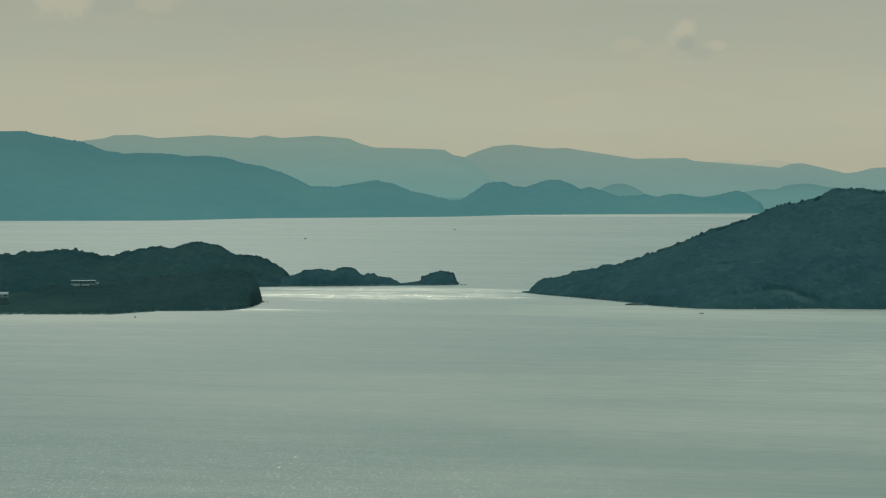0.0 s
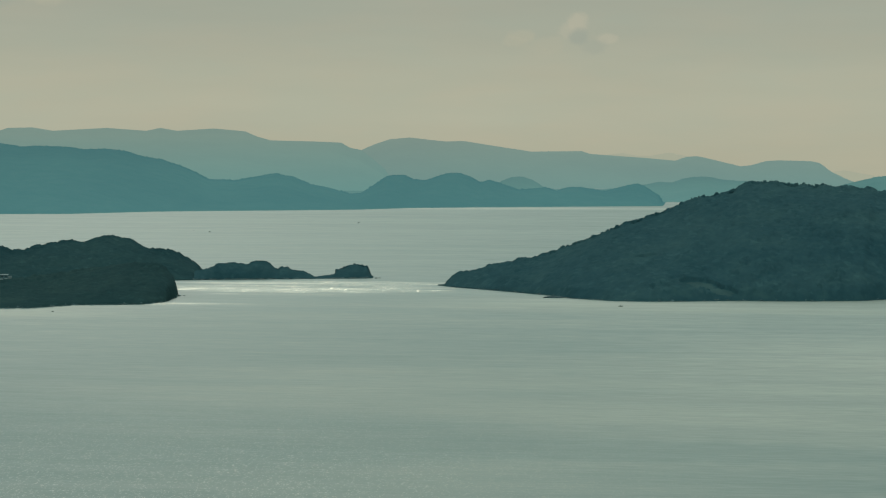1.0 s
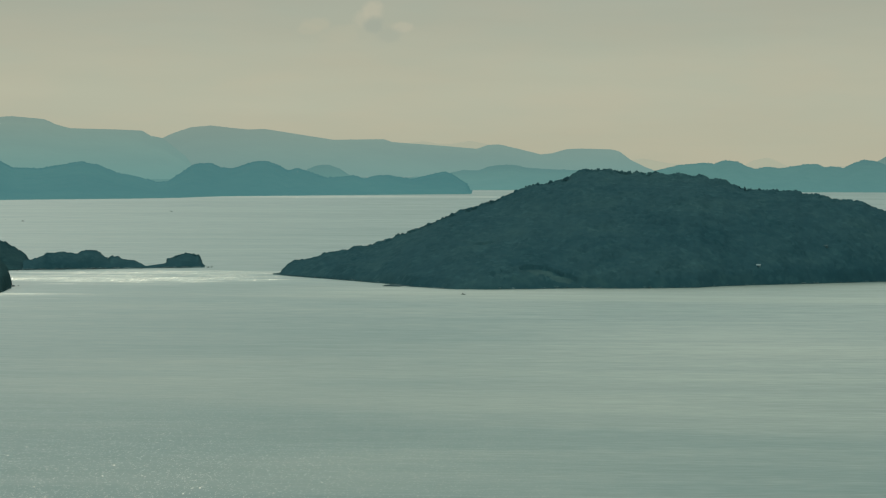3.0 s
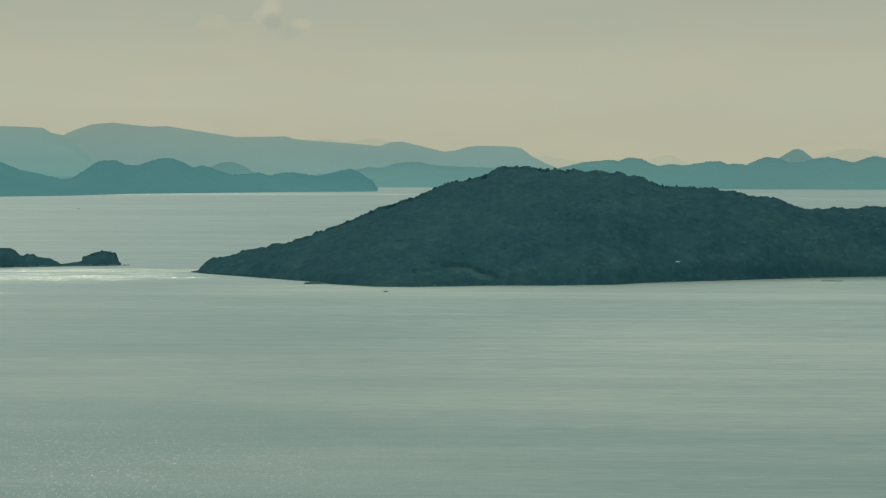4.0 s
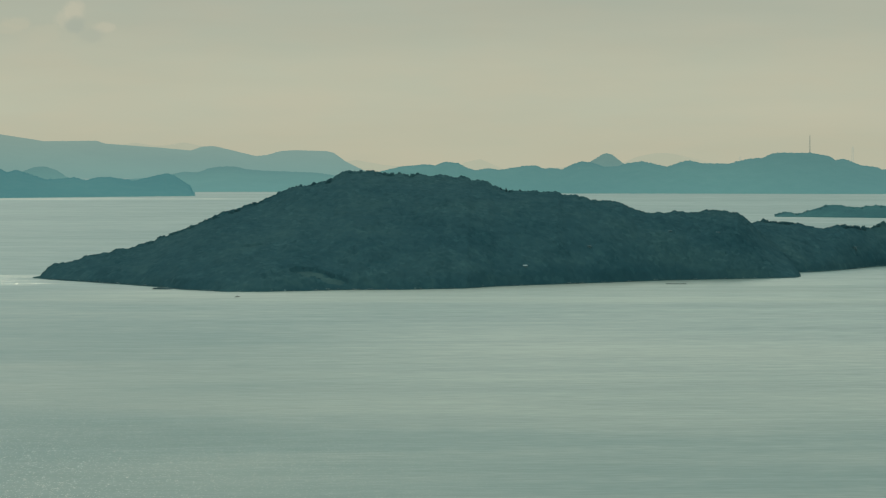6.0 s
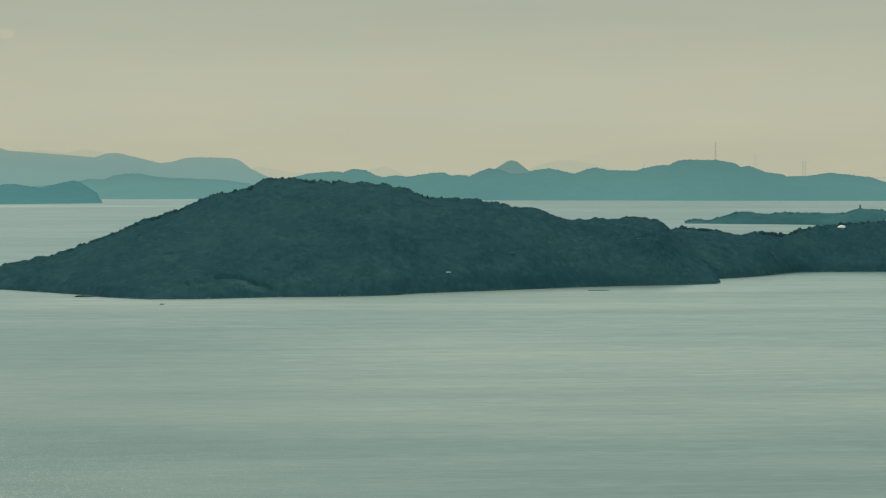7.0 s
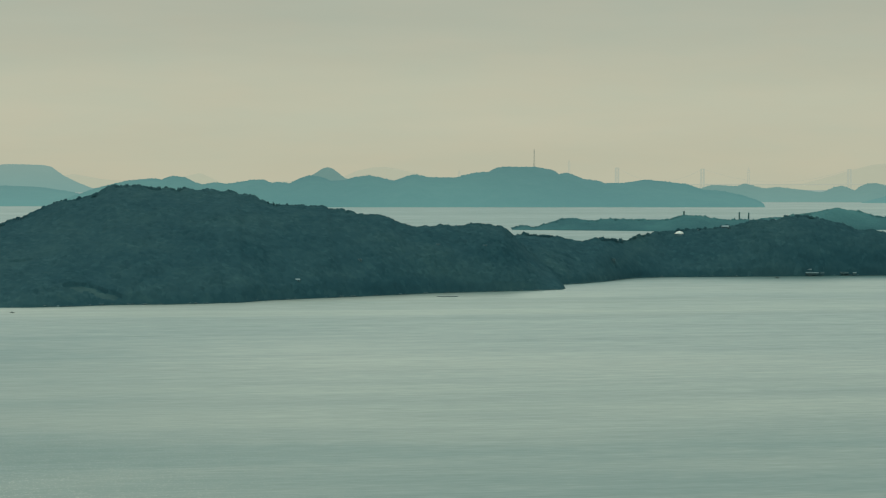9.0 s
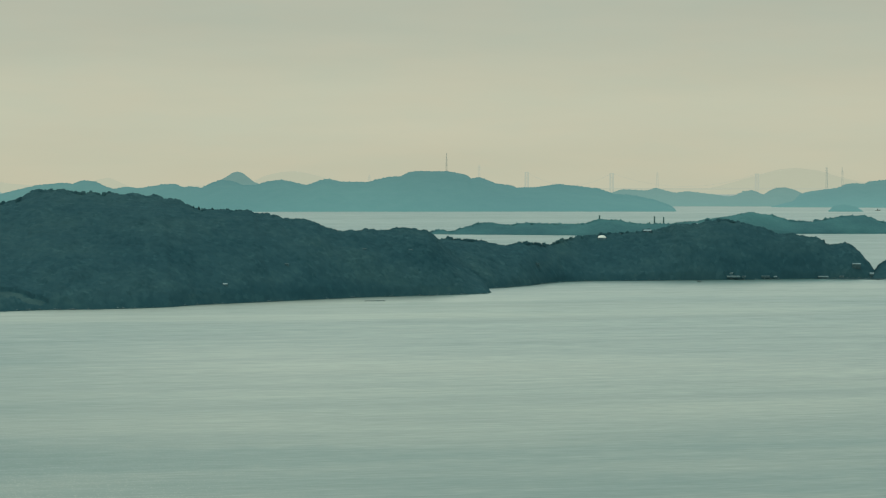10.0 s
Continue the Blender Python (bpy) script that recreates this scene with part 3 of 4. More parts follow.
EAST_RIDGE = [(8.8, 5.4), (9.6, 14.4), (10.01, 15.9), (10.72, 14.9), (11.43, 12.6), (11.6, 13.1), (11.74, 14), (12.23, 13.8),
              (12.37, 13.2), (12.67, 13), (12.81, 14), (13.4, 15.5), (13.64, 15.4), (13.93, 16.2), (15.73, 18.2), (15.87, 19.8),
              (16.44, 19.8), (16.65, 21.5), (17.37, 21.3), (17.86, 19.3), (18.25, 17.1), (18.36, 15.8), (18.57, 15.6), (18.78, 16.2),
              (18.93, 15.3), (19.52, 14), (19.77, 11.1), (20.19, 11.8), (20.48, 8.7), (20.95, 0.3)]
EAST_SHORE = [(8.8, 787), (10.87, 792), (11.43, 800), (12.04, 815), (12.6, 834), (13.0, 844), (13.6, 848), (15.9, 857), (17.3, 863),
              (18.12, 868), (19.68, 877), (20.95, 880)]
LEFT_BACK_RIDGE = [(-26, 1.4), (-23.7, 4.6), (-21.58, 9.5), (-21.18, 9.4), (-21.1, 10.4), (-20.62, 10.5), (-19.97, 11.4), (-19.64, 11.0),
                   (-19.37, 9.9), (-19.13, 8.2), (-18.88, 8.8), (-18.64, 9.4), (-18.56, 10.4), (-18.29, 11.4), (-18.09, 11.9), (-17.9, 12.1),
                   (-17.68, 12.7), (-17.3, 12.5), (-17.08, 13.6), (-16.7, 14), (-16.43, 13.7), (-16.15, 12.7), (-15.93, 11.2), (-15.55, 8.4),
                   (-15.17, 7.5), (-14.7, 5), (-14.51, 3.7), (-14.4, 2.1), (-14.3, 0.9)]
LEFT_FRONT_RIDGE = [(-26.0, 0.5), (-23.39, 1.5), (-21.3, 1.1), (-20.75, 2.4), (-19.83, 3.4), (-19.2, 3.1), (-18.42, 3.2), (-17.43, 4.8), (-16.85, 7.0),
                    (-16.28, 8.6), (-15.71, 9.1), (-15.28, 8.3), (-15.0, 7.0), (-14.78, 5.2), (-14.7, 3.6), (-14.66, 0.5)]
LEFT_FRONT_SHORE = [(-26.0, 697), (-23.94, 681), (-21.02, 644), (-19.6, 642), (-18.19, 641), (-17.12, 655), (-15.4, 657), (-14.86, 669), (-14.7, 690)]
ROCK_RIDGE = [(-14.5, 2), (-14.25, 2.6), (-14.04, 3.4), (-13.93, 4.6), (-13.81, 4.2), (-13.61, 4.7), (-13.33, 4.3), (-13.18, 4.2), (-13.09, 5), (-12.95, 5.5), (-12.83, 5.8), (-12.66, 4.9), (-12.51, 3.2), (-12.42, 2.4),
              (-12.37, 3.1), (-12.18, 3.5), (-12.07, 2.4), (-11.85, 1.9), (-11.61, 1.5), (-11.5, 0.5), (-11, 1.3), (-10.93, 2.5), (-10.72, 3.3), (-10.61, 4), (-10.39, 4.2), (-10.25, 3.5), (-10.19, 3.8), (-10.11, 1.7), (-10.07, 0.8), (-10.02, 0.1)]
ROCK_SHORE = [(-14.5, 798), (-14.17, 801), (-11.6, 805), (-10.02, 810)]


def wooded_island(name, label, ridge, shore, crest, back, sizes, seed, columns=420, bumps=1.5, gaps=(), stones=400, crowns=NEAR_CROWNS, floor=NEAR_GROUND, tall=1.15, fine=1.0, big=3.2, level=True):
    root = empty(name, label, "island")
    # the trees on the crest make up the rest of the skyline
    ridge = [(b, max(h - 0.32 * tall, 0.15)) for b, h in ridge]
    pts = landform(ridge, shore, crest, back, columns, 28, bumps, 0.03, 1, 0.9, seed, 1, level)
    land_object("terrain", pts, floor, root)
    forest("tree_canopy", pts, sizes[1] * 1.9, tall, crowns, root, seed, gaps=gaps, across=0.3 * fine, deep=0.45 * fine)
    high = 0.25 * max(h for _, h in ridge)
    if big:
        woods("emergent_canopy", pts, int(columns * big), (sizes[0] * 0.5, sizes[1] * 0.7), crowns, root, seed + 5, high, 0.70, gaps, 0.57, CROWNS, CROWN_FACES, 0.0, (0.9, 1.5), 0.62 * tall)
    shore_stones(pts, stones, root, seed + 1)
    return root, pts


main_island, MAIN = wooded_island("wooded_island", "dark wooded island with one long rounded hill", MAIN_RIDGE, MAIN_SHORE,
                                  [(-8.26, 766), (-7.0, 762), (-5.0, 772), (8.0, 780), (10.3, 790), (10.9, 775)],
                                  [(-8.26, 768), (-8.0, 778), (-7.0, 812), (-5.0, 842), (8.0, 850), (10.2, 850), (10.9, 780)], (0.62, 1.0), 3, 760, 2.2,
                                  ((-1.45, 687, 6.0, 2.6), (-0.9, 685, 5.0, 1.8), (-2.88, 712, 3.4, 1.6)), 900)
_, EAST = wooded_island("wooded_headland", "low dark wooded headland with a rounded hill", EAST_RIDGE, EAST_SHORE,
                                  [(8.8, 835), (12.0, 845), (13.7, 880), (20.95, 895)],
                                  [(8.8, 885), (12.0, 895), (13.7, 930), (20.2, 940), (20.95, 900)], (0.62, 1.0), 11, 420, 1.5, ((12.25, 830, 1.2, 1.6),), 600)
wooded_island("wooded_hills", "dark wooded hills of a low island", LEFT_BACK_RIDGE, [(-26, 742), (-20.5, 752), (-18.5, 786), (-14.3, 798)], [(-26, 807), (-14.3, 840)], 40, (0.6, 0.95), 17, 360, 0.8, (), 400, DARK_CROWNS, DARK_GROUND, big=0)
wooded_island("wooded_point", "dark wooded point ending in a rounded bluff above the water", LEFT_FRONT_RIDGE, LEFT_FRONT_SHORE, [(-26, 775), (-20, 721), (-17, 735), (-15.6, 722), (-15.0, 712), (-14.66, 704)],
                                [(-26, 815), (-20, 761), (-17, 775), (-15.6, 765), (-15.0, 745), (-14.66, 708)], (0.6, 0.95), 23, 360, 0.8, ((-19.26, 731, 6.2, 6.0), (-21.12, 684, 2.4, 8.0)), 700, POINT_CROWNS, DARK_GROUND, big=0)
wooded_island("rocky_islets", "chain of small rocky islets with scrub on top", ROCK_RIDGE, ROCK_SHORE, 9, 9, (0.38, 0.6), 29, 260, 0.5, (), 500, tall=0.75, fine=0.5, big=2.5, level=False)
wooded_island("wooded_islet", "small wooded islet off the headland", [(20.75, 0.3), (20.85, 2.2), (21.0, 5.0), (21.2, 6.3), (21.6, 6.6), (22.2, 4.5), (22.8, 0.3)],
                               [(20.75, 874), (22.8, 874)], 14, 14, (0.5, 0.85), 33, 120, 0.6, (), 200, tall=0.7, fine=0.8)


for bearing, reach, half_w, half_d in ((-1.45, 687, 6.0, 2.6), (-0.9, 685, 5.0, 1.8), (-2.88, 712, 3.4, 1.6)):
    clearing(MAIN, bearing, reach, half_w * 0.9, half_d * 0.9, main_island, DRY_GRASS, "open slope of pale dry grass", int(reach))


def distant(name, label, ridge, shore, crest, back, mat, columns=500, bumps=1.5, grain=0.01, soft=2, seed=1, rows=20, bay=1, trees=0, tree_size=(1.0, 2.4), tree_from=0.5, roof=0.0, level=False):
    pts = landform(ridge, shore, crest, back, columns, rows, bumps, grain, soft, 0.9, seed, bay, level)
    ob = tagged(land_object(name, pts, mat), label, "hills", kind="structure")
    if roof:
        forest("tree_canopy", pts, 2.2, roof * 1.6, mat, ob, seed + 2, across=0.5, deep=0.9)
    if trees:
        woods("ridge_canopy", pts, trees, tree_size, mat, ob, seed + 3, 0.3, 0.70, (), tree_from, None, None, roof * 1.3 - 0.42, (0.6, 1.1))
    return ob, pts


CHIM_RIDGE = [(10.5, 0.2), (10.79, 1.9), (11.07, 0.6), (11.5, 3.4), (11.79, 6.3), (12.07, 6.3), (12.5, 5.2), (13.07, 6.4), (13.64, 5.9), (14.35, 5.6),
              (14.78, 8.7), (15.21, 8.8), (15.63, 6.0), (16.48, 5.6), (17.33, 7.2), (18.04, 10.0), (18.6, 12.2), (19.16, 10.9),
              (19.58, 7.4), (20.14, 6.6), (20.84, 9.7), (21.39, 10.9), (21.92, 6.7), (22.64, 2.6), (23.6, 0.7), (24.5, 0.2)]
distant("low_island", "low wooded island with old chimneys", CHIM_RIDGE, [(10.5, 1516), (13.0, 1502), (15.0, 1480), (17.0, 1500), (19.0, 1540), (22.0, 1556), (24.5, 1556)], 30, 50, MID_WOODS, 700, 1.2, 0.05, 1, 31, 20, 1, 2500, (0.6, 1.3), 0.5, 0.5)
MAST_RIDGE = [(-0.5, 2.6), (0.53, 19.5), (1.26, 27.6), (1.86, 30.3), (2.14, 29), (2.35, 32.9), (2.7, 31.6), (2.94, 25.7), (3.15, 23.1), (3.44, 25.7),
              (3.72, 23.7), (4.36, 28.3), (4.64, 29), (4.86, 24.4), (5, 26.3), (5.31, 24.4), (5.57, 30.2), (5.78, 33.5), (6.02, 32.9), (6.35, 27.6),
              (6.7, 28.3), (6.99, 32.2), (7.34, 33.5), (7.7, 29.6), (7.95, 27.6), (8.26, 32.9), (8.48, 34.8), (8.76, 31.6), (9.47, 30.9),
              (9.97, 36.8), (10.32, 37.5), (10.53, 42.7), (10.75, 43.4), (11.5, 43.4), (11.95, 39.4), (12.09, 34.8), (12.3, 36.8), (12.68, 29.6),
              (13.1, 27), (13.22, 24.4), (13.71, 25.1), (14.27, 29), (15.25, 23.8), (15.45, 21), (15.7, 17), (16.15, 15.5), (16.71, 10),
              (17.14, 2.9), (17.2, 0.2)]
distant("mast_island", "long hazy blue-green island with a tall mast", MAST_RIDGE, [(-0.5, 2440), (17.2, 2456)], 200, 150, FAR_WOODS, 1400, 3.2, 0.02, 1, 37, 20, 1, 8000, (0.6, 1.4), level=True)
CONE_RIDGE = [(-26, 78), (-23.5, 84), (-22.38, 84.3), (-22.07, 80.7), (-20.93, 72.6), (-20.48, 64.3), (-19.93, 60.2), (-19.65, 61.4),
              (-18.82, 60.3), (-18.41, 57.4), (-17.92, 58.6), (-17.43, 56.2), (-17.01, 50.9), (-16.52, 47.3), (-15.89, 38.4),
              (-15.33, 26.4), (-14.69, 25.2), (-13.7, 32.4), (-13.21, 28.8), (-12.78, 21), (-12.36, 17.4), (-11.79, 10.7), (-11.5, 11.9),
              (-10.86, 30), (-10.44, 31.2), (-10.22, 26.3), (-9.91, 25.1), (-9.37, 32.4), (-9.09, 33), (-8.8, 29.4), (-8.52, 22.7),
              (-8.3, 25.8), (-7.52, 15), (-6.88, 17.4), (-6.6, 13.8), (-6.32, 17.4), (-6.03, 18), (-5.39, 13.8), (-4.62, 21.6),
              (-4.41, 19.2), (-4.05, 9.1), (-3.96, 1.3), (-3.9, 0.2)]
distant("hilly_coast", "hazy blue-green coast with a high ridge and small cone hills", CONE_RIDGE,
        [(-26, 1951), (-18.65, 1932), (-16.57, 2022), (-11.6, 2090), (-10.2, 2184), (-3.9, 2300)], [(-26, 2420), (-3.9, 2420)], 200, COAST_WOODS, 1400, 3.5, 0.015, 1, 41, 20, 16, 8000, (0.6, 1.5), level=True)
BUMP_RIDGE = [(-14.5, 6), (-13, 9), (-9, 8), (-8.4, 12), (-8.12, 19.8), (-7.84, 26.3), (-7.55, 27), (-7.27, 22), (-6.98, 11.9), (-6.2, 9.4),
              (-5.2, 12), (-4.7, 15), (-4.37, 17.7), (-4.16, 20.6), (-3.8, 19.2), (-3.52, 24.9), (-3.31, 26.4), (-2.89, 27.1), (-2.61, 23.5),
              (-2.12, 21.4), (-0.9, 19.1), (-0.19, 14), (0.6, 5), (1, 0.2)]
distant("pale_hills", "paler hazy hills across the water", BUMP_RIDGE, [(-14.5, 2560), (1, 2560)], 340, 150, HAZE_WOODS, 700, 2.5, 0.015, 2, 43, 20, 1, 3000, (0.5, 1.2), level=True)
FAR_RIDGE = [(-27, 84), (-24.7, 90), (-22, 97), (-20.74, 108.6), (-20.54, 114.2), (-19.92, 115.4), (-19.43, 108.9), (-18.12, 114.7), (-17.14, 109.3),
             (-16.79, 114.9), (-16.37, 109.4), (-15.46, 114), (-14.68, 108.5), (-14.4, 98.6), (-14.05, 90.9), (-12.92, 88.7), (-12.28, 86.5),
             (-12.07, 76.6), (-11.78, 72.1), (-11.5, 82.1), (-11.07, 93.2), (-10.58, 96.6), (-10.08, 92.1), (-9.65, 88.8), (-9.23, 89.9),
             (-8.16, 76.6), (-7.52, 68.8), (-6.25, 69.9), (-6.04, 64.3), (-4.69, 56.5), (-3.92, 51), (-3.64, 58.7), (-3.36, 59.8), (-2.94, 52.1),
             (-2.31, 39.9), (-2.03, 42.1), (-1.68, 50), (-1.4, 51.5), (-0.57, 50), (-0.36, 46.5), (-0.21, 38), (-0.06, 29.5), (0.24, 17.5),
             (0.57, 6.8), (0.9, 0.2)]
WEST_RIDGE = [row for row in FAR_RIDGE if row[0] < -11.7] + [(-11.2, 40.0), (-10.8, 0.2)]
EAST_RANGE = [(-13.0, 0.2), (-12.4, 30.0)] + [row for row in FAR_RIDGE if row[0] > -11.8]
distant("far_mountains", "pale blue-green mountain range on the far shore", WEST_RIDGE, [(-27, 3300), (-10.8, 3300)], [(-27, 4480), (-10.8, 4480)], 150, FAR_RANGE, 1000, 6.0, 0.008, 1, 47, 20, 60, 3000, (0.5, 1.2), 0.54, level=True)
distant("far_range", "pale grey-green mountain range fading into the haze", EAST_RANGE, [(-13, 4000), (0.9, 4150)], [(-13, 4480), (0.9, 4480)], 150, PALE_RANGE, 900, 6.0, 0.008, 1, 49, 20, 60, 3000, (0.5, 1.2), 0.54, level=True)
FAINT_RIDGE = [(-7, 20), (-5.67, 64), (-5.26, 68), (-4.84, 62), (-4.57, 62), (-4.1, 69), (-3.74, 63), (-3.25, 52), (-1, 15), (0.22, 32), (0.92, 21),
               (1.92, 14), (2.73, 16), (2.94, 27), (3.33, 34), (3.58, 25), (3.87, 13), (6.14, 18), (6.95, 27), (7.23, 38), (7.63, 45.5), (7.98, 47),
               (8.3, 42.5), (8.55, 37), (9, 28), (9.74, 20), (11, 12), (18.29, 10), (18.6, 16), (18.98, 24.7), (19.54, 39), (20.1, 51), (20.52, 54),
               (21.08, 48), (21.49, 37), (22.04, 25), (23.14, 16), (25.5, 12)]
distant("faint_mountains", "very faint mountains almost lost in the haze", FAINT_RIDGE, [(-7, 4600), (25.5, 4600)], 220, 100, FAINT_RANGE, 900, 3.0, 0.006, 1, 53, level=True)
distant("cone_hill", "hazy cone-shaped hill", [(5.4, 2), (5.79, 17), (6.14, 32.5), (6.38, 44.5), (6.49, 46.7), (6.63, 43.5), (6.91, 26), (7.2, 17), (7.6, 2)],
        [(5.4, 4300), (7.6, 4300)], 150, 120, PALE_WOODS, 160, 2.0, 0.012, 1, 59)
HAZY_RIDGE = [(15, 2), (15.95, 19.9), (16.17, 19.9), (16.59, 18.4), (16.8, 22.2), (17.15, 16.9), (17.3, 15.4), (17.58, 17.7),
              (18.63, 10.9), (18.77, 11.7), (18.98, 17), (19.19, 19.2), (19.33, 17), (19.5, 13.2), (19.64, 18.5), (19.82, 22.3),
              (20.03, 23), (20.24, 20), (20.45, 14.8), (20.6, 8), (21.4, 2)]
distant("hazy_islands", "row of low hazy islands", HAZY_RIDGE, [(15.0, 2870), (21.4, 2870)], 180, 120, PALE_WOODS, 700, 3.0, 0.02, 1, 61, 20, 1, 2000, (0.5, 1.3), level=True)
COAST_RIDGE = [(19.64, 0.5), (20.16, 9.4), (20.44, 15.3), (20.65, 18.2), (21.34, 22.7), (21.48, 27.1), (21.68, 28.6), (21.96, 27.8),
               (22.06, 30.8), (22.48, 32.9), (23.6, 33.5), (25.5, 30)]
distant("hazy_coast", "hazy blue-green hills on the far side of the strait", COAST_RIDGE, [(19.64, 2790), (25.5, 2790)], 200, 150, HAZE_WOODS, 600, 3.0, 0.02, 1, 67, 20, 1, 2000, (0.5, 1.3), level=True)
distant("small_islet", "small dome-shaped islet", [(20.96, 0.2), (21.09, 5.8), (21.37, 7.7), (21.65, 5.2), (21.82, 0.2)], [(20.96, 2478), (21.82, 2478)], 22, 22, FAR_WOODS, 60, 0.8, 0.03, 1, 71)


# ---- things ----
def part(name, bm, mat, parent, label=""):
    me = bpy.data.meshes.new(name)
    bm.to_mesh(me)
    bm.free()
    me.materials.append(mat)
    ob = new(name, me)
    ob.parent = parent
    return tagged(ob, label)


def block(x0, x1, y0, y1, z0, z1, taper=0.0, bevel=0.0):
    bm = bmesh.new()
    bmesh.ops.create_cube(bm, size=1.0)
    for v in bm.verts:
        k = 1 - taper if v.co.z > 0 else 1.0
        v.co = ((x0 + x1) / 2 + v.co.x * (x1 - x0) * k, (y0 + y1) / 2 + v.co.y * (y1 - y0) * k, z0 if v.co.z < 0 else z1)
    if bevel:
        bmesh.ops.bevel(bm, geom=bm.edges[:], offset=bevel, segments=1, affect="EDGES")
    return bm


def rod(a, b, r0, r1=None, sides=8):
    a, b = Vector(a), Vector(b)
    bm = bmesh.new()
    bmesh.ops.create_cone(bm, cap_ends=True, segments=sides, radius1=r0, radius2=r0 if r1 is None else r1, depth=(b - a).length)
    turn = (b - a).to_track_quat("Z", "Y").to_matrix().to_4x4()
    bmesh.ops.transform(bm, matrix=Matrix.Translation((a + b) / 2) @ turn, verts=bm.verts)
    return bm


def gable(w, d, z0, z1, over=0.08):
    """A pitched roof with thickness."""
    bm = bmesh.new()
    x, y = w / 2 + over, d / 2 + over
    t = 0.06
    pts = [(-x, -y, z0), (x, -y, z0), (x, y, z0), (-x, y, z0), (-x, 0, z1), (x, 0, z1), (-x, -y, z0 + t), (x, -y, z0 + t), (x, y, z0 + t), (-x, y, z0 + t), (-x, 0, z1 + t), (x, 0, z1 + t)]
    v = [bm.verts.new(p) for p in pts]
    for f in ((6, 7, 11, 10), (8, 9, 10, 11), (0, 4, 5, 1), (2, 5, 4, 3), (0, 1, 7, 6), (2, 3, 9, 8), (0, 6, 10, 4), (3, 4, 10, 9), (1, 5, 11, 7), (2, 8, 11, 5)):
        bm.faces.new([v[i] for i in f])
    return bm


def place(ob, bearing, reach, z, turn=0.0):
    b = radians(bearing)
    ob.matrix_world = pose(reach * math.sin(b), reach * math.cos(b), z, 0, 0, -bearing + turn)
    return ob


def house(name, label, w, d, h, roof_mat, wall_mat, windows=3, group="", pitched=True, plinth=1.2):
    root = empty(name, label, "house", group)
    part("foundation", block(-w / 2 - 0.04, w / 2 + 0.04, -d / 2 - 0.04, d / 2 + 0.04, -plinth, 0.02), CONCRETE, root)
    part("wall", block(-w / 2, w / 2, -d / 2, d / 2, 0.02, h), wall_mat, root)
    if pitched:
        part("roof", gable(w, d, h, h + d * 0.3), roof_mat, root)
    else:
        part("roof", block(-w / 2 - 0.15, w / 2 + 0.15, -d / 2 - 0.2, d / 2 + 0.15, h, h + 0.14, 0, 0.03), roof_mat, root)
    for k in range(windows):
        x = (k + 0.5) / windows * w - w / 2
        half = w / windows * 0.28
        window = part("window", block(x - half - 0.03, x + half + 0.03, -d / 2 - 0.02, -d / 2 + 0.02, h * 0.35 - 0.03, h * 0.8 + 0.03), wall_mat, root)
        part("pane", block(x - half, x + half, -d / 2 - 0.03, -d / 2 + 0.01, h * 0.35, h * 0.8), WINDOW_GLASS, window, "dark window glass")
    return root


villa = house("long_house", "long low house with a pale flat roof among dark trees", 7.6, 3.0, 1.0, PALE_ROOF, COTTAGE_WALL, 6, "", False, 2.5)
place(villa, -19.26, 734, 4.35)
for x0, x1, top in ((-3.9, -1.1, 0.1), (-0.7, 2.2, -0.08), (2.5, 3.6, -0.02)):
    part("terrace", block(x0, x1, -2.9, -1.56, -0.6, top, 0.03, 0.04), PALE_ROOF, villa, "pale terrace wall in front of the house")
part("porch", block(3.9, 4.9, -1.4, 0.6, -0.5, 0.55), WHITE_WALL, villa, "white porch at the end of the house")
shed_left = house("shed", "pale shed at the edge of the trees", 3.4, 2.0, 1.0, PALE_ROOF, WHITE_WALL, 2)
place(shed_left, -21.12, 690, 2.5)


def on_slope(ob, land, bearing, reach, lift, turn=0.0):
    return place(ob, bearing, reach, height_at(land, bearing, reach) + lift, turn)


for bearing, reach, w, land, roof_mat, lift in ((8.04, 779, 1.0, MAIN, PALE_ROOF, 0.7), (8.85, 763, 1.3, MAIN, DARK_ROOF, 0.3), (7.65, 757, 1.3, MAIN, DARK_ROOF, 0.3), (3.97, 712, 1.7, MAIN, PALE_ROOF, 0.3),
                                                (5.6, 733, 1.4, MAIN, DARK_ROOF, 0.3), (12.25, 832, 1.5, EAST, DARK_ROOF, 0.2), (15.17, 881, 2.8, EAST, PALE_ROOF, 1.0), (16.4, 888, 1.1, EAST, PALE_ROOF, 1.1), (14.45, 880, 1.4, EAST, DARK_ROOF, 0.3)):
    home = house("cottage", "small pale-roofed cottage half hidden by trees" if roof_mat is PALE_ROOF else "small grey-roofed cottage half hidden by trees", w, w * 0.6, 0.45, roof_mat, COTTAGE_WALL, 2, "cottages on the islands", True, 1.6)
    on_slope(home, land, bearing, reach, lift, 15 * math.sin(bearing * 9))

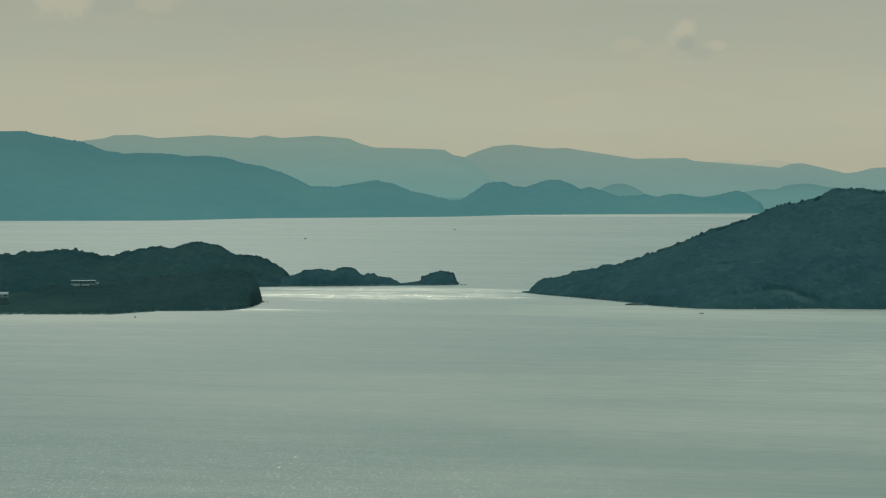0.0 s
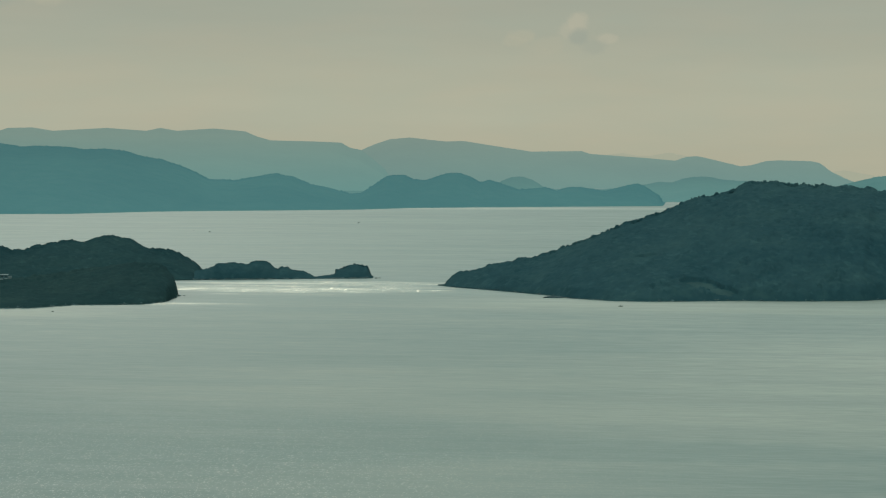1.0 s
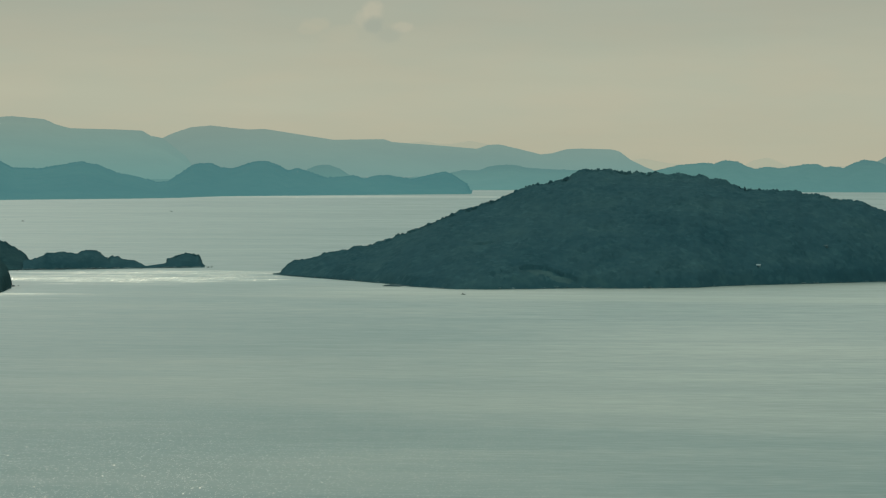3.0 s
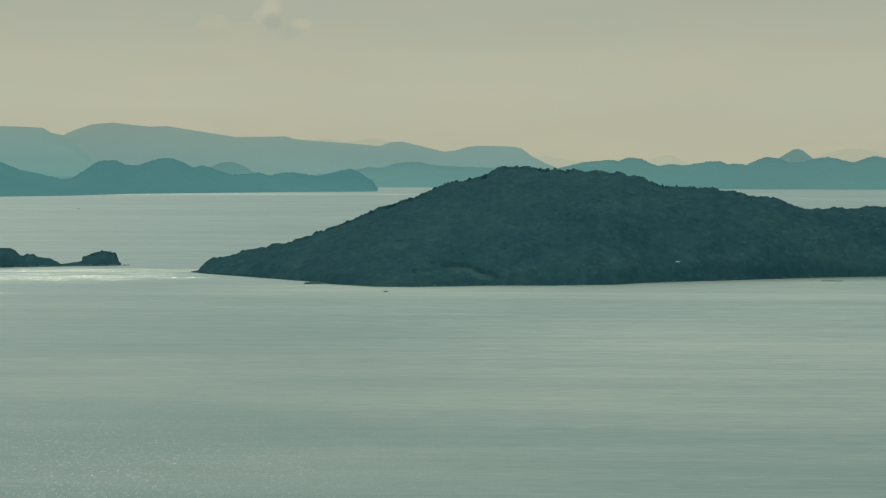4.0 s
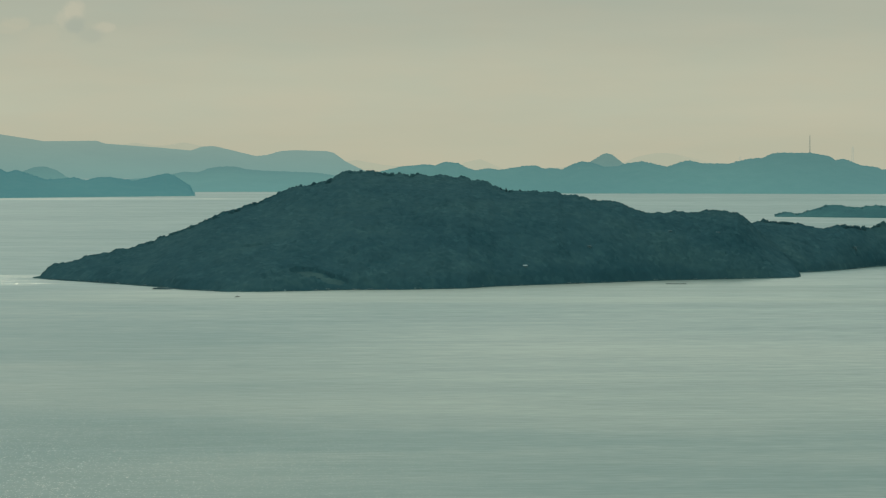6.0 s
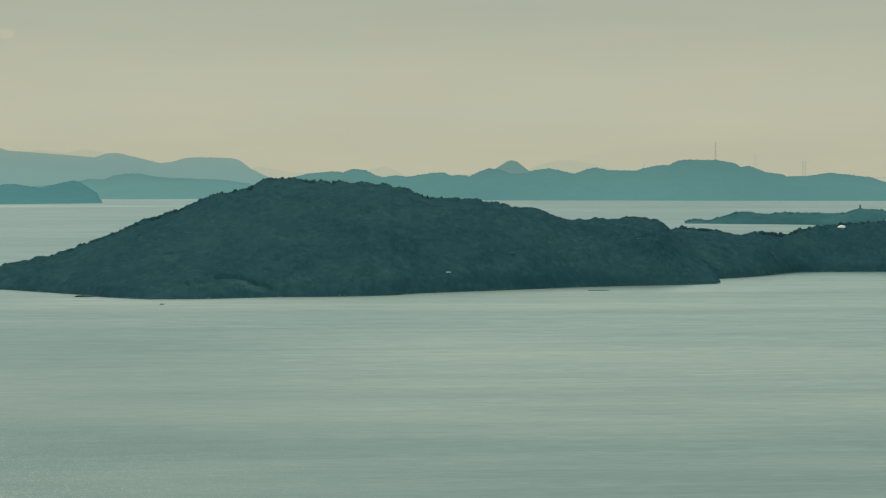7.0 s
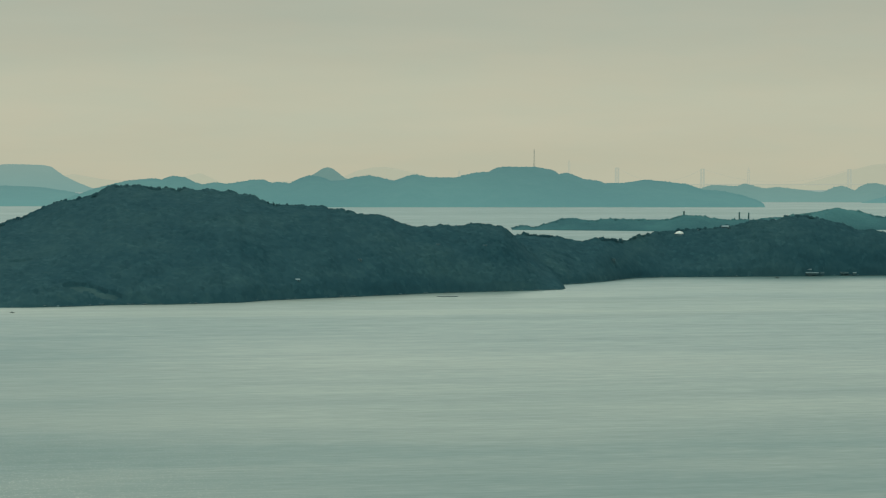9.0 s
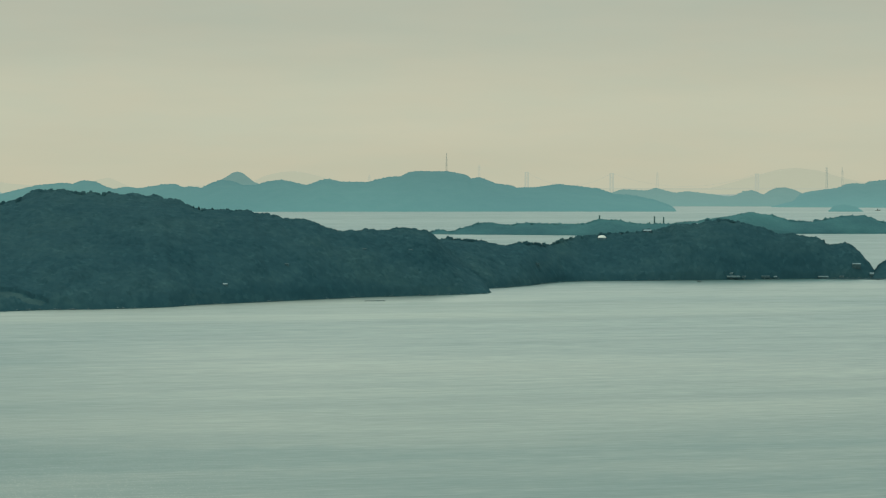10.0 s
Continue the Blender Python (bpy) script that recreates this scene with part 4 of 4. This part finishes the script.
for bearing, reach, w, z, roof_mat in ((17.29, 863.2, 5.6, 1.15, PALE_ROOF), (17.2, 864, 2.6, 2.35, PALE_ROOF), (17.55, 864, 1.6, 1.2, DARK_ROOF), (18.1, 868.2, 3.6, 1.1, DARK_ROOF), (18.35, 869, 1.4, 0.9, PALE_ROOF),
                                       (19.56, 875.5, 4.4, 0.7, PALE_ROOF), (20.02, 878, 2.0, 0.8, DARK_ROOF)):
    boathouse = house("boathouse", "low boathouse with a sheet roof at the water's edge", w * 0.85, 0.75, 0.14, roof_mat, WHITE_WALL, 1, "boathouses along the shore", True, 0.5)
    place(boathouse, bearing, reach, z, 6 * math.sin(bearing * 7))
hall = house("hall", "pale-roofed hall above the shore", 3.0, 0.9, 0.2, PALE_ROOF, WHITE_WALL, 3, "", True, 1.6)
place(hall, 20.39, 881, 5.35)
cabin = house("cabin", "small pale cabin between headland and islet", 1.5, 1.2, 0.4, PALE_ROOF, WHITE_WALL, 2, "", True, 2.0)
place(cabin, 20.77, 881, 1.5)


def quay():
    root = empty("quay", "low concrete quay along the headland", "quay")
    for k in range(9):
        part("quay_block", block(k * 2.3 - 10.3, k * 2.3 - 8.04, -0.7, 0.7, -0.6, 0.34 + 0.03 * (k % 3), 0.02, 0.03), CONCRETE, root)
    return place(root, 20.35, 873, 0.0)


quay()


def dome_hall():
    root = empty("domed_hall", "round hall with a white domed roof on the ridge", "building")
    part("drum", rod((0, 0, -2.0), (0, 0, 0.35), 1.62, 1.62, 28), COTTAGE_WALL, root)
    bm = bmesh.new()
    bmesh.ops.create_uvsphere(bm, u_segments=28, v_segments=14, radius=1.62)
    bmesh.ops.bisect_plane(bm, geom=bm.verts[:] + bm.edges[:] + bm.faces[:], plane_co=(0, 0, 0), plane_no=(0, 0, -1), clear_outer=True)
    bmesh.ops.scale(bm, vec=(1, 1, 0.62), verts=bm.verts)
    bmesh.ops.translate(bm, vec=(0, 0, 0.35), verts=bm.verts)
    part("dome", bm, DOME_SHELL, root, "white shell dome")
    return place(root, 14.0, 876, 15.2)


dome_hall()


def boat(length, dark):
    root = empty("fishing_boat", "small dark fishing boat lying on calm water" if dark else "small pale fishing boat lying on calm water", "boat", "boats on the bay")
    bm = bmesh.new()
    rings = []
    for k in range(9):
        u = k / 8
        half = 0.16 * length * math.sin(min(1.0, (1 - u) * 2.2 + 0.02) * math.pi / 2)
        deck = 0.10 * length + 0.09 * length * u * u
        x = (u - 0.5) * length
        rings.append([bm.verts.new((x, y, z)) for y, z in ((-half, deck), (-half * 0.8, 0.0), (0, -0.05 * length), (half * 0.8, 0.0), (half, deck), (0, deck - 0.02 * length))])
    for a, c in zip(rings, rings[1:]):
        for k in range(6):
            bm.faces.new((a[k], a[(k + 1) % 6], c[(k + 1) % 6], c[k]))
    bm.faces.new(rings[0])
    bm.faces.new(rings[-1][::-1])
    bmesh.ops.recalc_face_normals(bm, faces=bm.faces)
    part("hull", bm, DARK_HULL if dark else HULL, root)
    part("wheelhouse", block(-0.22 * length, 0.02 * length, -0.09 * length, 0.09 * length, 0.09 * length, 0.27 * length, 0.15), HULL if not dark else DARK_HULL, root)
    part("mast", rod((0.05 * length, 0, 0.08 * length), (0.05 * length, 0, 0.48 * length), 0.012 * length, 0.008 * length, 6), WOOD, root)
    return root


for bearing, reach, length, turn, dark in ((-15.3, 1418, 1.1, 70, True), (-14.87, 1389, 1.9, 20, True), (-11.28, 1612, 2.0, -30, True), (-17.54, 628, 1.1, 60, True), (-3.3, 651, 1.3, 5, True), (16.38, 846, 1.6, -10, True), (22.19, 2560, 5.5, 0, True)):
    place(boat(length, dark), bearing, reach, 0.0, turn)


def raft():
    root = empty("fish_farm_raft", "long low wooden fish farm raft near the shore", "raft")
    for k in range(5):
        part("beam", block(-3.2, 3.2, k * 0.5 - 1.05, k * 0.5 - 0.95, 0.02, 0.08), WOOD, root)
    for k in range(9):
        part("crossbeam", block(k * 0.75 - 3.05, k * 0.75 - 2.95, -1.15, 1.15, 0.08, 0.11), WOOD, root)
    for k in range(6):
        part("float", rod((k * 1.2 - 3.2, -1.0, 0.0), (k * 1.2 - 2.6, -1.0, 0.0), 0.07, 0.07, 10), DARK_HULL, root)
    return place(root, 7.78, 717, 0.0, 3)


raft()


def lone_rock(bearing, reach, size, long=1.0, deep=1.0, label="dark rock standing out of the water"):
    bm = bmesh.new()
    bmesh.ops.create_icosphere(bm, subdivisions=2, radius=size)
    for v in bm.verts:
        v.co *= 1 + 0.5 * noise.noise(v.co * 2.2 / size + Vector((bearing, reach, 0)))
        v.co.z *= 0.7
        v.co.x, v.co.y = v.co.x * long, v.co.y * deep
    me = bpy.data.meshes.new("rock")
    bm.to_mesh(me)
    bm.free()
    me.materials.append(WET_ROCK)
    return place(tagged(new("rock", me), label, "rock", "rocks off the points"), bearing, reach, 0.05)


for bearing, reach, size in ((-9.93, 810, 0.42), (-9.85, 811, 0.38), (-14.62, 701, 0.5), (-14.5, 702, 0.3), (20.9, 869, 0.5)):
    lone_rock(bearing, reach, size)
lone_rock(-5.12, 693, 0.75, 4.2, 4.0, "low dark rock ledge running out from the wooded shore")


def pine(height, seed):
    rng = random.Random(seed)
    root = empty("pine_tree", "dark pine standing clear of the ridge", "tree", "pines along the ridge")
    part("trunk", rod((0, 0, -1.2), (rng.uniform(-0.1, 0.1), 0, height * 0.85), 0.07, 0.02, 7), BARK, root)
    bm = bmesh.new()
    for k in range(26):
        u = rng.random() ** 0.8
        z = height * (0.3 + 0.68 * u)
        reach = height * 0.24 * (1.05 - u) + 0.06
        a = rng.uniform(0, 6.283)
        q = rng.uniform(0.14, 0.24) * (1.35 - 0.8 * u)
        m = pose(reach * math.cos(a) * rng.uniform(0.2, 1), reach * math.sin(a) * rng.uniform(0.2, 1), z, rng.uniform(-25, 25), rng.uniform(-25, 25), math.degrees(a)) @ Matrix.Diagonal((q * 1.5, q, q * 0.7, 1))
        bmesh.ops.create_icosphere(bm, subdivisions=1, radius=1.0, matrix=m)
    part("crown", bm, NEEDLES, root)
    return root


rng = random.Random(8)
for bearing in (3.42, 3.55, 3.63, 3.9, 4.02, 4.1, 4.25, 4.38, 4.5, 4.62, 4.7, 5.15, 5.3, 5.42, 6.0, 6.25, 9.6, 9.68, 9.82, 9.9, -1.9, -1.72):
    reach = float(np.interp(bearing, [-8.26, -7.0, -5.0, 8.0, 10.9], [766, 762, 772, 780, 795]))
    place(pine(rng.uniform(1.2, 1.75), int(bearing * 100)), bearing, reach, height_at(MAIN, bearing, reach) + 0.55)


def chimney(height, radius, bearing, reach, base):
    root = empty("chimney", "old brick smelter chimney standing on a low island", "chimney", "chimneys on the low island")
    part("shaft", rod((0, 0, -3.0), (0, 0, height), radius * 1.15, radius * 0.85, 14), BRICK, root)
    part("rim", rod((0, 0, height - 0.3), (0, 0, height + 0.05), radius * 1.05, radius * 1.05, 14), BRICK, root)
    return place(root, bearing, reach, base)


chimney(3.4, 0.55, 14.82, 1534, 9.0)
chimney(5.4, 0.50, 16.20, 1534, 6.4)
chimney(5.0, 0.50, 16.43, 1534, 6.4)
chimney(1.6, 0.35, 16.08, 1534, 6.4)


def lattice(name, label, height, foot, head, mat, arms=(), group=""):
    """A four-legged steel tower with crossed bracing."""
    root = empty(name, label, "tower", group)
    wide = lambda z: foot + (head - foot) * z / height
    for sx, sy in ((-1, -1), (1, -1), (1, 1), (-1, 1)):
        part("leg", rod((sx * foot, sy * foot, 0), (sx * head, sy * head, height), foot * 0.22, foot * 0.14, 6), mat, root)
    steps = 7
    for k in range(steps):
        z0, z1 = height * k / steps, height * (k + 1) / steps
        a, c = wide(z0), wide(z1)
        for s in (-1, 1):
            part("brace", rod((-a, s * a, z0), (c, s * c, z1), foot * 0.10, None, 5), mat, root)
            part("brace", rod((s * a, -a, z0), (s * c, c, z1), foot * 0.10, None, 5), mat, root)
    for z, reach in arms:
        part("crossarm", rod((-reach, 0, z), (reach, 0, z), foot * 0.14, None, 5), mat, root)
    part("tip", rod((0, 0, height), (0, 0, height * 1.06), head * 0.4, head * 0.15, 6), mat, root)
    return root


place(lattice("radio_mast", "tall slim steel mast on the crest of the hazy island", 21.5, 0.7, 0.32, STEEL, ((8, 1.1), (15, 0.9))), 11.46, 2650, 42.5)
place(lattice("pylon", "tall steel power pylon on the far hills", 29.0, 1.3, 0.5, HAZE_STEEL, ((20, 2.2), (24, 1.9), (27, 1.6)), "pylons on the far hills"), 21.03, 2960, 21.0)
place(lattice("pylon", "tall steel power pylon on the far hills", 24.0, 1.0, 0.5, HAZE_STEEL, ((17, 1.7), (20, 1.5)), "pylons on the far hills"), 21.42, 3000, 24.5)
for bearing, top in ((12.57, 59.8), (17.04, 44.8), (9.81, 40.2)):
    place(lattice("pylon", "faint steel pylon in the haze", top - 5, 3.0, 0.9, BRIDGE_STEEL, ((top - 14, 4.0), (top - 10, 3.4)), "faint pylons"), bearing, 4560, 4.0)


def suspension_bridge():
    root = empty("suspension_bridge", "faint long suspension bridge far off in the haze", "bridge")
    at = lambda bearing, z: Vector((4560 * math.tan(radians(bearing - 16.6)), 0, z))
    towers = ((13.77, 44.8), (15.90, 42.5), (19.52, 41.5))
    for bearing, top in towers:
        p = at(bearing, 0)
        part("tower", rod((p.x - 2.8, 0, 0), (p.x - 2.6, 0, top), 2.0, 1.8, 6), BRIDGE_STEEL, root)
        part("tower_leg", rod((p.x + 2.8, 0, 0), (p.x + 2.6, 0, top), 2.0, 1.8, 6), BRIDGE_STEEL, root)
        for z in (14, 24, 33, top - 1.5):
            part("tower_strut", block(p.x - 3.2, p.x + 3.2, -0.6, 0.6, z, z + 1.8), BRIDGE_STEEL, root)
    x0, x1 = at(13.0, 0).x, at(23.5, 0).x
    part("deck", block(x0, x1, -4, 4, 10.6, 12.2), BRIDGE_STEEL, root)
    for (b0, t0), (b1, t1) in zip(towers, towers[1:]):
        for k in range(16):
            u, v = k / 16, (k + 1) / 16
            sag = lambda s: t0 + (t1 - t0) * s - 26 * 4 * s * (1 - s)
            part("cable", rod((at(b0 + (b1 - b0) * u, 0).x, 0, sag(u)), (at(b0 + (b1 - b0) * v, 0).x, 0, sag(v)), 0.28, None, 5), BRIDGE_STEEL, root)
    return place(root, 16.6, 4560, 0.0)


suspension_bridge()
